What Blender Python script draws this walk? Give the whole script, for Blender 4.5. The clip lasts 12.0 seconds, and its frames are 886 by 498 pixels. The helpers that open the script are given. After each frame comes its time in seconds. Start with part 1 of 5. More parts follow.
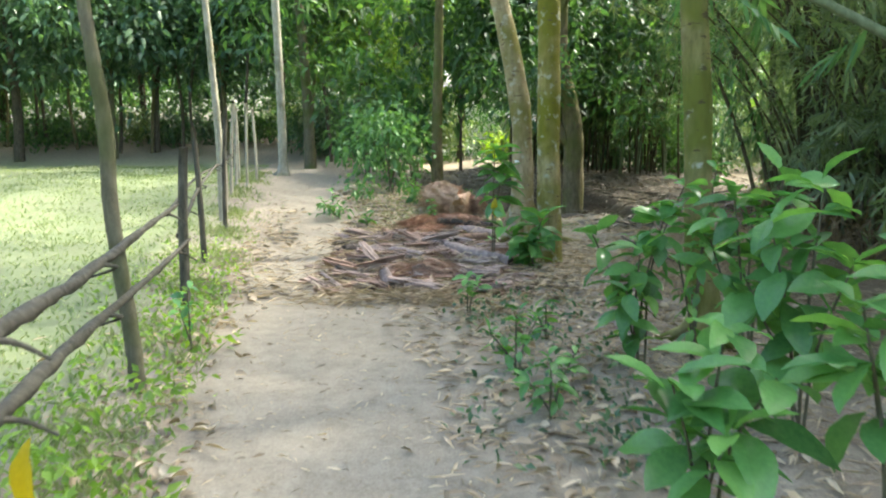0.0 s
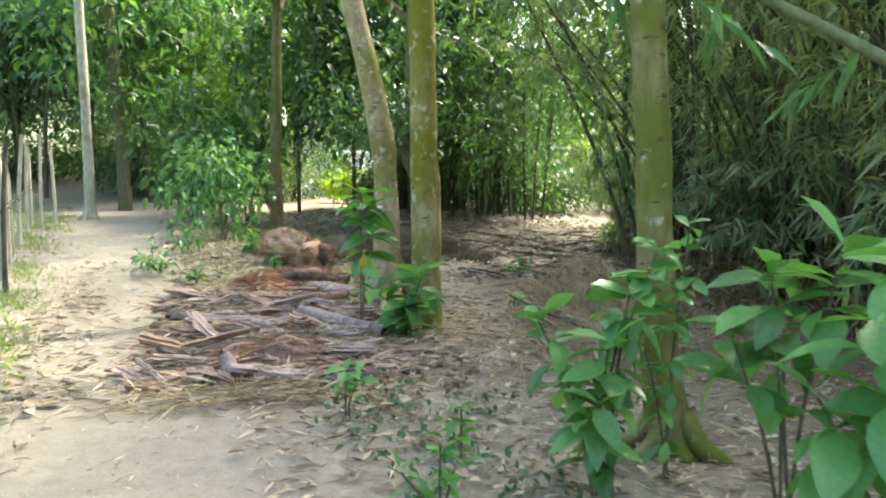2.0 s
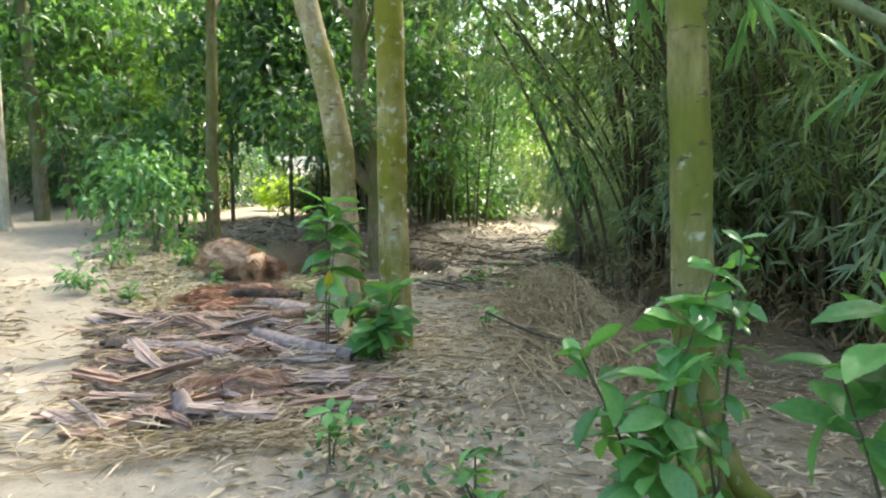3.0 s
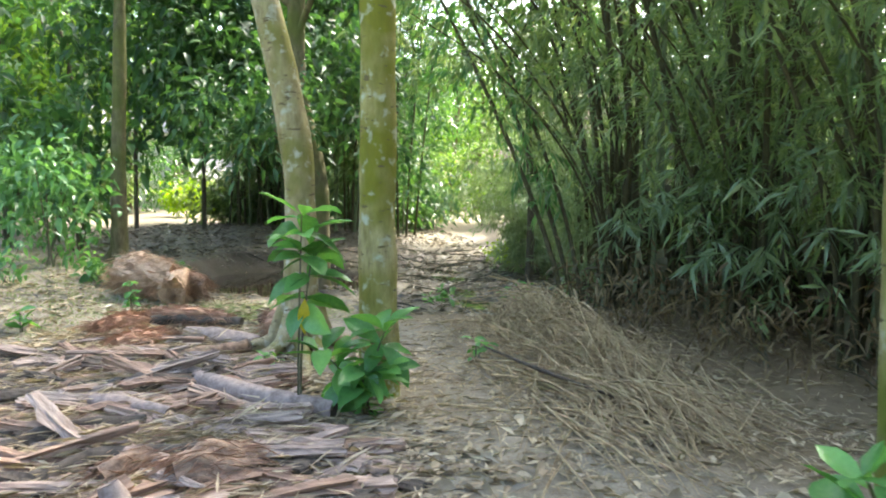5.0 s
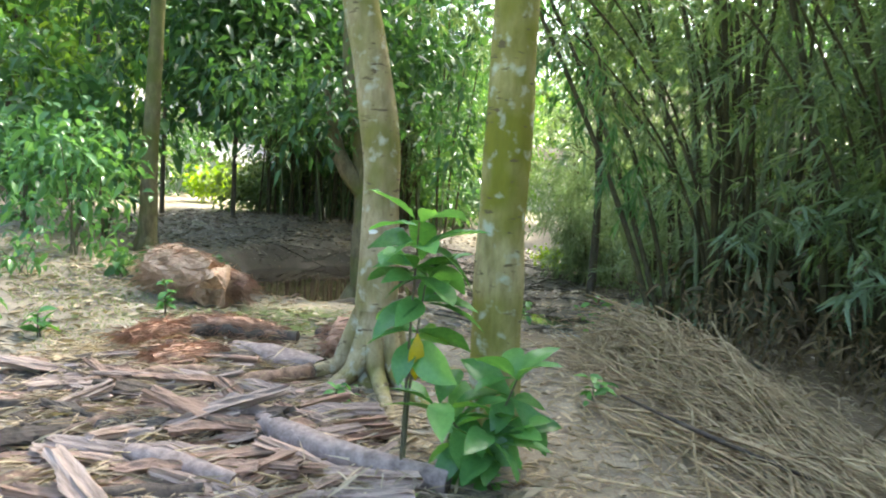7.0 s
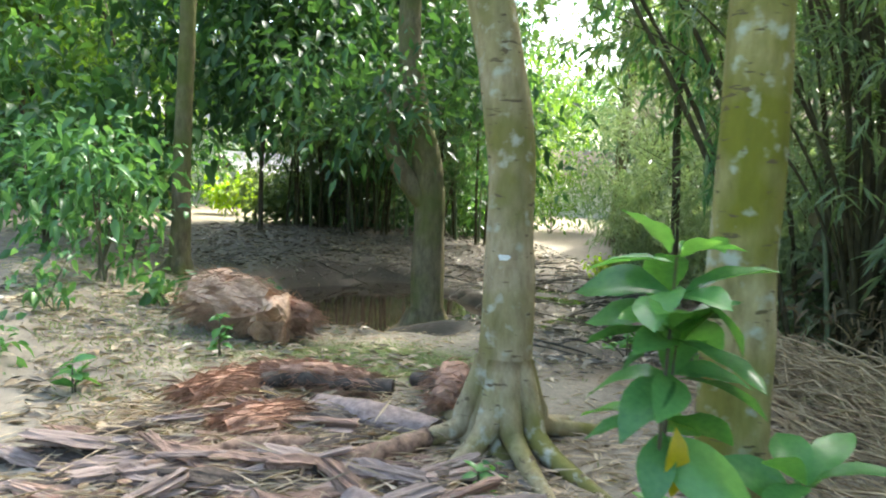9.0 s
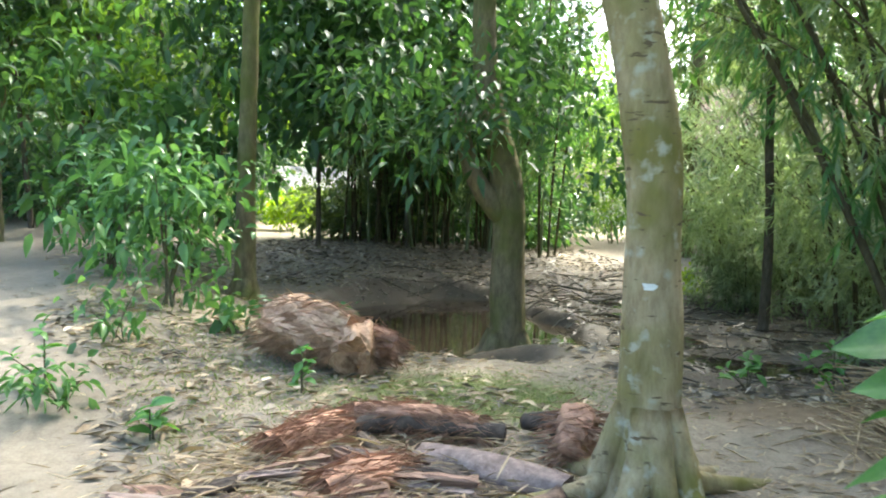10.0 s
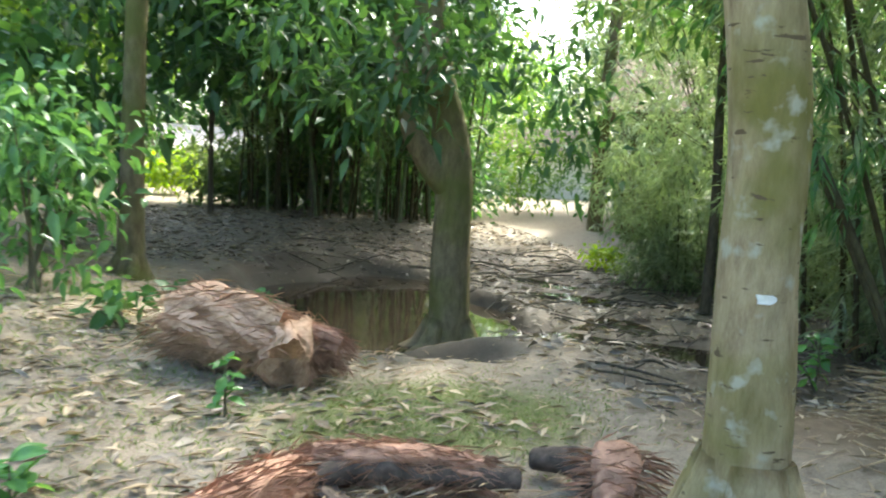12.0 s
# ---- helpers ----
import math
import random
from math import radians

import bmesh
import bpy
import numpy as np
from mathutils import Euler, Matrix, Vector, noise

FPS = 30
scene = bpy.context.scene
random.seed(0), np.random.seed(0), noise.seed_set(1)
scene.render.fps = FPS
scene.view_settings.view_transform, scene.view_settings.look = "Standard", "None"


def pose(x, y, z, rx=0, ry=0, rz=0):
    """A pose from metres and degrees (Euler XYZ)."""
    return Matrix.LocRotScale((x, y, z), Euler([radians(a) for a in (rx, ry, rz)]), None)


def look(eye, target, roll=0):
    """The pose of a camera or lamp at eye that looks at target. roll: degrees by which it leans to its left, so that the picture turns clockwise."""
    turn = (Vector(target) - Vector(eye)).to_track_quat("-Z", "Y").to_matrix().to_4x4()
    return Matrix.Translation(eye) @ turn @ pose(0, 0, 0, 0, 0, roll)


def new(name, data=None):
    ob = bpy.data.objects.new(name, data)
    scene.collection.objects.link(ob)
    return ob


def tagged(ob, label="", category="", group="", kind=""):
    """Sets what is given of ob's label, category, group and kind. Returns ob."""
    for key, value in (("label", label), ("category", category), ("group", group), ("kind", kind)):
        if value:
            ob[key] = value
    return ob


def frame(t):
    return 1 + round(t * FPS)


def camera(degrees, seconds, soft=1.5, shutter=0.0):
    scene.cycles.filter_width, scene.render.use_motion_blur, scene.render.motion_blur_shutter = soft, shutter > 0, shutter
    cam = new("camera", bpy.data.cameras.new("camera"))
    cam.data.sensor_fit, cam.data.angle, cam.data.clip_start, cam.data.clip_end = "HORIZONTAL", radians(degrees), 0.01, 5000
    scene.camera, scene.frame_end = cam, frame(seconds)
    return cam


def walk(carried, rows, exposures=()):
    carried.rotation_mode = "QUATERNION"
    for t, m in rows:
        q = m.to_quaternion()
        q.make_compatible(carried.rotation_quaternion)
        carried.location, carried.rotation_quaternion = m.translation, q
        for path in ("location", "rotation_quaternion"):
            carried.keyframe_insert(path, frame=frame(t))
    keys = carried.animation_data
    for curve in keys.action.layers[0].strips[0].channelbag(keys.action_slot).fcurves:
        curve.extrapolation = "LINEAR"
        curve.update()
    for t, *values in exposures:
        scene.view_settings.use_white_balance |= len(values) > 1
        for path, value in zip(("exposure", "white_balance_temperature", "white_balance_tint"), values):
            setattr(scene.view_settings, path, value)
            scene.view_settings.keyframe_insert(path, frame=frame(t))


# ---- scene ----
cam = camera(62.4, 12.0, soft=2.0, shutter=0.4)
METRES, EYE, TILT, LEAN, TURN = 8.5, 1.48, -5.0, 0.0, 0.0
ROWS = [
    (0.0, 0.0, 0.0, 0.0, -0.02, -4.06, 0.31),
    (0.5, -0.0005, 0.0495, 0.0063, -1.11, -2.54, -0.97),
    (1.0, -0.0093, 0.0927, 0.0105, -11.53, -2.57, 0.27),
    (1.5, -0.0181, 0.1302, 0.0123, -15.4, -3.12, 0.9),
    (2.0, -0.0251, 0.1782, 0.0189, -13.1, -1.26, 0.93),
    (2.5, -0.0388, 0.2173, 0.0227, -15.36, -1.21, 0.9),
    (3.0, -0.0505, 0.2546, 0.0269, -18.59, -0.92, 1.51),
    (5.0, -0.0764, 0.4191, 0.0383, -26.11, -0.47, 1.08),
    (5.5, -0.0767, 0.4578, 0.0414, -26.78, -0.31, 0.06),
    (6.0, -0.0839, 0.4969, 0.0465, -29.92, -0.46, -0.85),
    (6.5, -0.0915, 0.532, 0.0462, -27.94, -0.27, -1.24),
    (7.0, -0.0908, 0.5782, 0.0522, -25.08, -0.88, -1.65),
    (9.0, -0.1183, 0.7425, 0.0646, -24.52, -0.45, -0.6),
    (9.5, -0.1334, 0.7815, 0.071, -23.7, 0.56, -0.4),
    (10.0, -0.1359, 0.824, 0.0752, -21.08, 0.32, 0.36),
    (10.5, -0.1391, 0.8597, 0.0783, -22.12, -0.95, 0.77),
    (11.0, -0.1501, 0.899, 0.084, -24.22, -1.81, 0.91),
    (11.5, -0.1493, 0.9349, 0.0831, -26.12, -2.01, 1.13),
    (12.0, -0.1383, 0.976, 0.0854, -30.05, -2.22, -0.69),
]
walk(cam, [(t, pose(0, 0, EYE, TILT, LEAN, TURN) @ pose(METRES * x, METRES * y, METRES * z, 90 + pitch, roll, yaw)) for t, x, y, z, yaw, pitch, roll in ROWS],
     [(0.0, 2.72, 6650, 2), (1.5, 2.95, 6800, 3), (3.0, 2.95, 6800, 3), (5.0, 3.16, 6550, 3), (7.0, 3.17, 6500, 3), (9.0, 2.9, 6350, 3), (10.5, 2.95, 6400, 3), (12.0, 2.9, 6400, 3)])

# ---- world, sun ----
SUN_AZ, SUN_EL = radians(62), radians(50)      # compass-like: from +y clockwise
world = bpy.data.worlds.new("world")
scene.world = world
world.use_nodes = True
wn = world.node_tree.nodes
sky = wn.new("ShaderNodeTexSky")
sky.sky_type, sky.sun_disc = "NISHITA", False
sky.sun_elevation, sky.sun_rotation = SUN_EL, SUN_AZ
sky.air_density, sky.dust_density = 1.0, 4.0
world.node_tree.links.new(sky.outputs[0], wn["Background"].inputs[0])
wn["Background"].inputs[1].default_value = 0.15
sun_dir = Vector((math.sin(SUN_AZ) * math.cos(SUN_EL), math.cos(SUN_AZ) * math.cos(SUN_EL), math.sin(SUN_EL)))
sun = new("sun", bpy.data.lights.new("sun", "SUN"))
sun.data.energy, sun.data.angle, sun.data.color = 2.0, radians(3.0), (1.0, 0.95, 0.86)
sun.matrix_world = look(sun_dir * 60, (0, 0, 0))

# ---- materials ----


def material(name, rough=0.7, spec=0.3):
    m = bpy.data.materials.new(name)
    m.use_nodes = True
    nt = m.node_tree
    p = nt.nodes["Principled BSDF"]
    p.inputs["Roughness"].default_value = rough
    p.inputs["Specular IOR Level"].default_value = spec
    return m, nt, p


def ramp(nt, source, stops):
    r = nt.nodes.new("ShaderNodeValToRGB")
    e = r.color_ramp.elements
    while len(e) < len(stops):
        e.new(0.5)
    for el, (pos, col) in zip(e, stops):
        el.position, el.color = pos, (*col, 1)
    nt.links.new(source, r.inputs[0])
    return r.outputs[0]


def noise_tex(nt, scale, detail=4, rough=0.6, stretch=None, which="Object"):
    tc = nt.nodes.new("ShaderNodeTexCoord")
    n = nt.nodes.new("ShaderNodeTexNoise")
    n.inputs["Scale"].default_value, n.inputs["Detail"].default_value = scale, detail
    n.inputs["Roughness"].default_value = rough
    src = tc.outputs[which]
    if stretch:
        mp = nt.nodes.new("ShaderNodeMapping")
        mp.inputs["Scale"].default_value = stretch
        nt.links.new(src, mp.inputs[0])
        src = mp.outputs[0]
    nt.links.new(src, n.inputs["Vector"])
    return n.outputs["Fac"]


def mix(nt, fac, a, b, mode="MIX"):
    m = nt.nodes.new("ShaderNodeMix")
    m.data_type, m.blend_type = "RGBA", mode
    for sock, v in ((m.inputs[0], fac), (m.inputs[6], a), (m.inputs[7], b)):
        if isinstance(v, bpy.types.NodeSocket):
            nt.links.new(v, sock)
        elif isinstance(v, tuple):
            sock.default_value = (*v, 1)
        else:
            sock.default_value = v
    return m.outputs[2]


def bump(nt, p, height, strength=0.5, dist=0.02):
    b = nt.nodes.new("ShaderNodeBump")
    b.inputs["Strength"].default_value, b.inputs["Distance"].default_value = strength, dist
    nt.links.new(height, b.inputs["Height"])
    nt.links.new(b.outputs[0], p.inputs["Normal"])


def bark(name, dark, light, moss=None, moss_amount=0.5, patch=None, stretch=(6, 6, 2), strength=0.7, patch_at=0.61):
    m, nt, p = material(name, 0.85, 0.2)
    n1, n2 = noise_tex(nt, 3.0, 6, 0.7, stretch), noise_tex(nt, 1.3, 3)
    col = ramp(nt, n1, [(0.3, dark), (0.68, light)])
    if moss:
        f = ramp(nt, n2, [(0.62 - 0.3 * moss_amount, (0, 0, 0)), (0.72 - 0.2 * moss_amount, (1, 1, 1))])
        col = mix(nt, f, col, mix(nt, n1, tuple(c * 0.5 for c in moss), moss))
    if patch:
        n3 = noise_tex(nt, 9.0, 3, 0.55)
        f = ramp(nt, n3, [(patch_at, (0, 0, 0)), (patch_at + 0.12, (1, 1, 1))])
        col = mix(nt, f, col, mix(nt, n1, tuple(c * 0.7 for c in patch), patch))
        n4 = noise_tex(nt, 9, 3, 0.5, (1, 1, 3.5))
        f = ramp(nt, n4, [(0.64, (0, 0, 0)), (0.68, (1, 1, 1))])
        col = mix(nt, f, col, tuple(c * 0.6 for c in dark))
    nt.links.new(col, p.inputs["Base Color"])
    bump(nt, p, n1, strength, 0.015)
    return m


def leaf_mat(name, dark, mid, light, trans=0.35, rough=0.45, island=True):
    m, nt, p = material(name, rough, 0.4)
    if island:
        src = nt.nodes.new("ShaderNodeNewGeometry").outputs["Random Per Island"]
    else:
        src = nt.nodes.new("ShaderNodeObjectInfo").outputs["Random"]
    col = ramp(nt, src, [(0.0, dark), (0.55, mid), (1.0, light)])
    fine = noise_tex(nt, 14, 3)
    col = mix(nt, 0.35, col, mix(nt, fine, tuple(c * 0.55 for c in dark), tuple(min(1, c * 1.2) for c in light)))
    nt.links.new(col, p.inputs["Base Color"])
    tr = nt.nodes.new("ShaderNodeBsdfTranslucent")
    hs = mix(nt, 1.0, col, (1.6, 1.65, 0.75), "MULTIPLY")
    nt.links.new(hs, tr.inputs[0])
    ms = nt.nodes.new("ShaderNodeMixShader")
    ms.inputs[0].default_value = trans
    nt.links.new(p.outputs[0], ms.inputs[1])
    nt.links.new(tr.outputs[0], ms.inputs[2])
    nt.links.new(ms.outputs[0], nt.nodes["Material Output"].inputs[0])
    return m


BARK_LICHEN = bark("bark_grey_lichen", (0.2, 0.15, 0.085), (0.42, 0.345, 0.21), (0.23, 0.21, 0.06), 0.68, (0.46, 0.44, 0.34), patch_at=0.57)
BARK_MOSS = bark("bark_mossy", (0.19, 0.15, 0.07), (0.43, 0.36, 0.18), (0.21, 0.2, 0.025), 0.84, (0.45, 0.45, 0.34), patch_at=0.57)
BARK_GREEN = bark("bark_green_moss", (0.12, 0.1, 0.045), (0.3, 0.26, 0.12), (0.15, 0.165, 0.03), 0.9, (0.4, 0.4, 0.3), patch_at=0.64)
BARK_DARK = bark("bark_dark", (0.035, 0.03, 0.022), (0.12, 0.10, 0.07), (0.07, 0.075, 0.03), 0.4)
BARK_MID = bark("bark_mid", (0.075, 0.06, 0.035), (0.2, 0.165, 0.095), (0.13, 0.135, 0.04), 0.65)
BARK_PALE = bark("bark_pale", (0.2, 0.185, 0.14), (0.4, 0.375, 0.3), (0.2, 0.19, 0.1), 0.3)
BARK_YOUNG = bark("bark_young", (0.06, 0.056, 0.036), (0.16, 0.145, 0.095), (0.1, 0.115, 0.035), 0.55)
LOG_GREY = bark("log_grey", (0.12, 0.086, 0.078), (0.35, 0.272, 0.245), None, 0, None, (5, 5, 5), 0.8)
LOG_BROWN = bark("log_brown", (0.055, 0.035, 0.026), (0.34, 0.225, 0.165), None, 0, None, (5, 5, 5), 0.8)
LOG_DARK = bark("log_dark", (0.025, 0.02, 0.017), (0.13, 0.10, 0.08), None, 0, None, (5, 5, 5), 0.8)
CUT_WOOD = bark("cut_wood", (0.3, 0.2, 0.125), (0.52, 0.39, 0.265), None, 0, None, (6, 6, 6), 0.3)
SLAB_RED = bark("split_wood_red", (0.07, 0.042, 0.03), (0.42, 0.27, 0.2), None, 0, None, (1.2, 9, 9), 1.0)
SLAB_PALE = bark("split_wood_pale", (0.14, 0.09, 0.068), (0.58, 0.42, 0.34), None, 0, None, (1.2, 10, 10), 1.0)
SLAB_GREY = bark("split_wood_grey", (0.1, 0.07, 0.058), (0.42, 0.32, 0.275), None, 0, None, (1.2, 9, 9), 1.0)
FIBRE_RED = bark("palm_fibre_red", (0.22, 0.12, 0.078), (0.62, 0.39, 0.28), None, 0, None, (4, 4, 4), 0.6)
FIBRE = bark("palm_fibre", (0.17, 0.09, 0.06), (0.52, 0.31, 0.215), None, 0, None, (4, 4, 4), 0.9)
CUT_FIBRE = bark("torn_fibre", (0.2, 0.11, 0.06), (0.5, 0.33, 0.2), None, 0, None, (7, 7, 7), 0.9)
FIBRE_PALE = bark("palm_fibre_pale", (0.36, 0.21, 0.13), (0.74, 0.5, 0.345), None, 0, None, (3, 9, 9), 0.9)
POST = bark("weathered_post", (0.03, 0.028, 0.022), (0.12, 0.11, 0.085), None, 0, None, (8, 8, 2), 0.7)
CANE = bark("pale_cane", (0.26, 0.23, 0.17), (0.48, 0.44, 0.35), None, 0, None, (8, 8, 2), 0.4)
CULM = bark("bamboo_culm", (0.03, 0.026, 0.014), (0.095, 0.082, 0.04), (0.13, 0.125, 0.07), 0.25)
CULM_PALE = bark("bamboo_culm_pale", (0.08, 0.1, 0.05), (0.19, 0.22, 0.12))
TWIG = bark("dry_twig", (0.13, 0.085, 0.045), (0.52, 0.39, 0.235), None, 0, None, (3, 3, 3), 0.3)
LEAF_CROWN = leaf_mat("leaf_crown", (0.016, 0.05, 0.024), (0.042, 0.112, 0.045), (0.12, 0.225, 0.06), 0.42, 0.4)
# Darker version of the crown leaf, with shade put into the colour.
LEAF_DARK = leaf_mat("leaf_shade_green", (0.013, 0.042, 0.02), (0.033, 0.09, 0.036), (0.085, 0.165, 0.05), 0.38, 0.42)
LEAF_BLUE = leaf_mat("leaf_crown_cool", (0.02, 0.056, 0.036), (0.055, 0.125, 0.072), (0.13, 0.21, 0.11), 0.4, 0.33)
LEAF_BAMBOO = leaf_mat("leaf_bamboo", (0.045, 0.085, 0.038), (0.11, 0.175, 0.075), (0.24, 0.3, 0.135), 0.38, 0.36)
LEAF_LIGHT = leaf_mat("leaf_shrub", (0.03, 0.09, 0.036), (0.075, 0.185, 0.072), (0.165, 0.31, 0.11), 0.38, 0.32)
LEAF_SPRAY = leaf_mat("leaf_bamboo_pale", (0.09, 0.145, 0.085), (0.18, 0.25, 0.15), (0.31, 0.38, 0.25), 0.38, 0.3)
LEAF_BROWN = leaf_mat("dead_leaf_brown", (0.06, 0.038, 0.019), (0.13, 0.088, 0.045), (0.26, 0.19, 0.1), 0.15, 0.8)
LEAF_YELLOW = leaf_mat("leaf_yellow_green", (0.10, 0.2, 0.01), (0.2, 0.33, 0.015), (0.32, 0.42, 0.02), 0.5)
# Lighter, yellower version of the crown leaf: sunlight put into the colour.
LEAF_SUNNY = leaf_mat("leaf_sunlit_green", (0.035, 0.095, 0.018), (0.095, 0.19, 0.035), (0.2, 0.3, 0.05), 0.45)
LEAF_BIG = leaf_mat("leaf_big_glossy", (0.035, 0.11, 0.036), (0.1, 0.255, 0.085), (0.19, 0.38, 0.105), 0.38, 0.27, False)
LEAF_FRESH = leaf_mat("leaf_fresh_weed", (0.09, 0.17, 0.03), (0.16, 0.28, 0.04), (0.27, 0.4, 0.07), 0.45)
LEAF_GOLD = leaf_mat("leaf_old_yellow", (0.4, 0.3, 0.01), (0.5, 0.38, 0.015), (0.6, 0.45, 0.02), 0.4, 0.4, False)
GRASS = leaf_mat("grass_blade", (0.1, 0.15, 0.055), (0.18, 0.24, 0.095), (0.3, 0.33, 0.17), 0.35)
LEAF_DEAD_SHADE = leaf_mat("dead_bamboo_leaf_shade", (0.03, 0.03, 0.016), (0.075, 0.07, 0.036), (0.17, 0.15, 0.08), 0.2, 0.6)
# Wet leaves; the palest tone imitates glints of reflected light.
LITTER_WET = leaf_mat("wet_leaf", (0.02, 0.015, 0.011), (0.09, 0.07, 0.05), (0.4, 0.34, 0.265), 0.05, 0.36)
LITTER = leaf_mat("dry_leaf", (0.06, 0.041, 0.026), (0.3, 0.215, 0.137), (0.64, 0.51, 0.36), 0.1, 0.8)

# ground: sand, litter soil, meadow, mud and painted bank shade, by masks that follow the plan
GROUND, nt, p = material("ground_soil", 0.9, 0.15)


def mask(name):
    a = nt.nodes.new("ShaderNodeAttribute")
    a.attribute_name = name
    return a.outputs["Fac"]


n_fine, n_mid, n_big = noise_tex(nt, 60, 5, 0.7), noise_tex(nt, 9, 5, 0.65), noise_tex(nt, 1.1, 4)
soil = mix(nt, n_big, ramp(nt, n_mid, [(0.3, (0.15, 0.118, 0.083)), (0.7, (0.375, 0.318, 0.242))]), ramp(nt, n_fine, [(0.3, (0.108, 0.083, 0.058)), (0.7, (0.41, 0.35, 0.27))]))
sand = mix(nt, 0.45, ramp(nt, n_mid, [(0.3, (0.185, 0.152, 0.112)), (0.7, (0.33, 0.285, 0.222))]), ramp(nt, n_fine, [(0.3, (0.15, 0.122, 0.09)), (0.7, (0.37, 0.318, 0.25))]))
turf = mix(nt, n_big, mix(nt, n_mid, (0.1, 0.14, 0.055), (0.2, 0.235, 0.115)), mix(nt, n_mid, (0.14, 0.155, 0.08), (0.27, 0.27, 0.165)))
moss = mix(nt, n_mid, (0.10, 0.12, 0.04), (0.24, 0.23, 0.11))
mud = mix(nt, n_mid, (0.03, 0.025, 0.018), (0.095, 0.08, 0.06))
brown = mix(nt, n_mid, (0.095, 0.062, 0.035), (0.29, 0.2, 0.118))
soil = mix(nt, mask("m_brown"), soil, brown)
col = mix(nt, mask("m_sand"), soil, sand)
col = mix(nt, mask("m_turf"), col, turf)
col = mix(nt, mask("m_moss"), col, moss)
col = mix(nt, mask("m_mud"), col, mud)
nt.links.new(col, p.inputs["Base Color"])
wet = nt.nodes.new("ShaderNodeMapRange")
wet.inputs["To Min"].default_value, wet.inputs["To Max"].default_value = 0.92, 0.55
nt.links.new(mask("m_mud"), wet.inputs["Value"])
nt.links.new(wet.outputs[0], p.inputs["Roughness"])
bump(nt, p, n_fine, 0.6, 0.012)

WATER, nt, p = material("pool_water", 0.04, 0.5)
p.inputs["Base Color"].default_value = (0.035, 0.028, 0.018, 1)
bump(nt, p, noise_tex(nt, 3.0, 2), 0.05, 0.02)

# ---- building blocks ----
rng = np.random.default_rng(7)


def mesh_of(name, verts, faces, mat, smooth=True):
    me = bpy.data.meshes.new(name)
    me.from_pydata(verts, [], faces)
    if isinstance(mat, (list, tuple)):
        for m in mat:
            me.materials.append(m)
    else:
        me.materials.append(mat)
    if smooth:
        me.polygons.foreach_set("use_smooth", np.ones(len(me.polygons), bool))
    me.update()
    return me


def thing(name, at, label, category, group="", kind="", turn=0.0):
    ob = new(name)
    ob.empty_display_size = 0.1
    ob.matrix_world = pose(*at, 0, 0, turn)
    return tagged(ob, label, category, group, kind)


def part(name, me, parent, label="", m=None):
    ob = new(name, me)
    ob.parent = parent
    if m is not None:
        ob.matrix_basis = m
    if label:
        ob["label"] = label
    return ob


def single(name, me, label, category, group="", kind="", m=None):
    ob = new(name, me)
    if m is not None:
        ob.matrix_world = m
    return tagged(ob, label, category, group, kind)


def join(pieces):
    """One vertex and face list from several (verts, faces)."""
    vs, fs, k = [], [], 0
    for v, f in pieces:
        vs.extend(v)
        fs.extend([tuple(i + k for i in q) for q in f])
        k += len(v)
    return vs, fs


def spline(pts, n):
    """Smooth points along control points."""
    P = np.array(pts, float)
    if len(P) == 2:
        u = np.linspace(0, 1, n)[:, None]
        return P[0] * (1 - u) + P[1] * u
    Q = np.vstack([2 * P[0] - P[1], P, 2 * P[-1] - P[-2]])
    out = []
    for u in np.linspace(0, len(P) - 1, n):
        i = min(int(u), len(P) - 2)
        f = u - i
        a, b, c, d = Q[i:i + 4]
        out.append(0.5 * (2 * b + (c - a) * f + (2 * a - 5 * b + 4 * c - d) * f ** 2 + (3 * b - a - 3 * c + d) * f ** 3))
    return np.array(out)


def tube(pts, radii, sides=8, steps=None, rough=0.0, seed=0, flute=None):
    """A closed tapering tube along control points; rough: bumps, as a share of the radius."""
    steps = steps or max(3, 3 * len(pts))
    C = spline(pts, steps)
    R = np.interp(np.linspace(0, 1, steps), np.linspace(0, 1, len(radii)), radii)
    T = np.gradient(C, axis=0)
    T /= np.linalg.norm(T, axis=1)[:, None] + 1e-9
    up = np.array([0, 0, 1.0]) if abs(T[:, 2]).mean() < 0.8 else np.array([1.0, 0, 0])
    A = np.cross(T, up)
    A /= np.linalg.norm(A, axis=1)[:, None]
    B = np.cross(T, A)
    ang = np.linspace(0, 2 * np.pi, sides, endpoint=False)
    r = R[:, None] * np.ones(sides)
    if rough:
        for i in range(steps):
            for j in range(sides):
                q = C[i] * 2.3 / max(R.max() * 6, 0.3) + np.array([math.cos(ang[j]), math.sin(ang[j]), seed * 3.1])
                r[i, j] *= 1 + rough * noise.noise(Vector(q))
    if flute is not None:
        r = r * flute(np.linspace(0, 1, steps)[:, None], ang[None, :])
    V = C[:, None] + r[..., None] * (np.cos(ang)[None, :, None] * A[:, None] + np.sin(ang)[None, :, None] * B[:, None])
    V = V.reshape(-1, 3).tolist()
    F = []
    for i in range(steps - 1):
        for j in range(sides):
            k = (j + 1) % sides
            F.append((i * sides + j, i * sides + k, (i + 1) * sides + k, (i + 1) * sides + j))
    F.append(tuple(range(sides)))
    F.append(tuple((steps - 1) * sides + j for j in reversed(range(sides))))
    return V, F


def unit(a):
    return a / (np.linalg.norm(a, axis=-1, keepdims=True) + 1e-9)


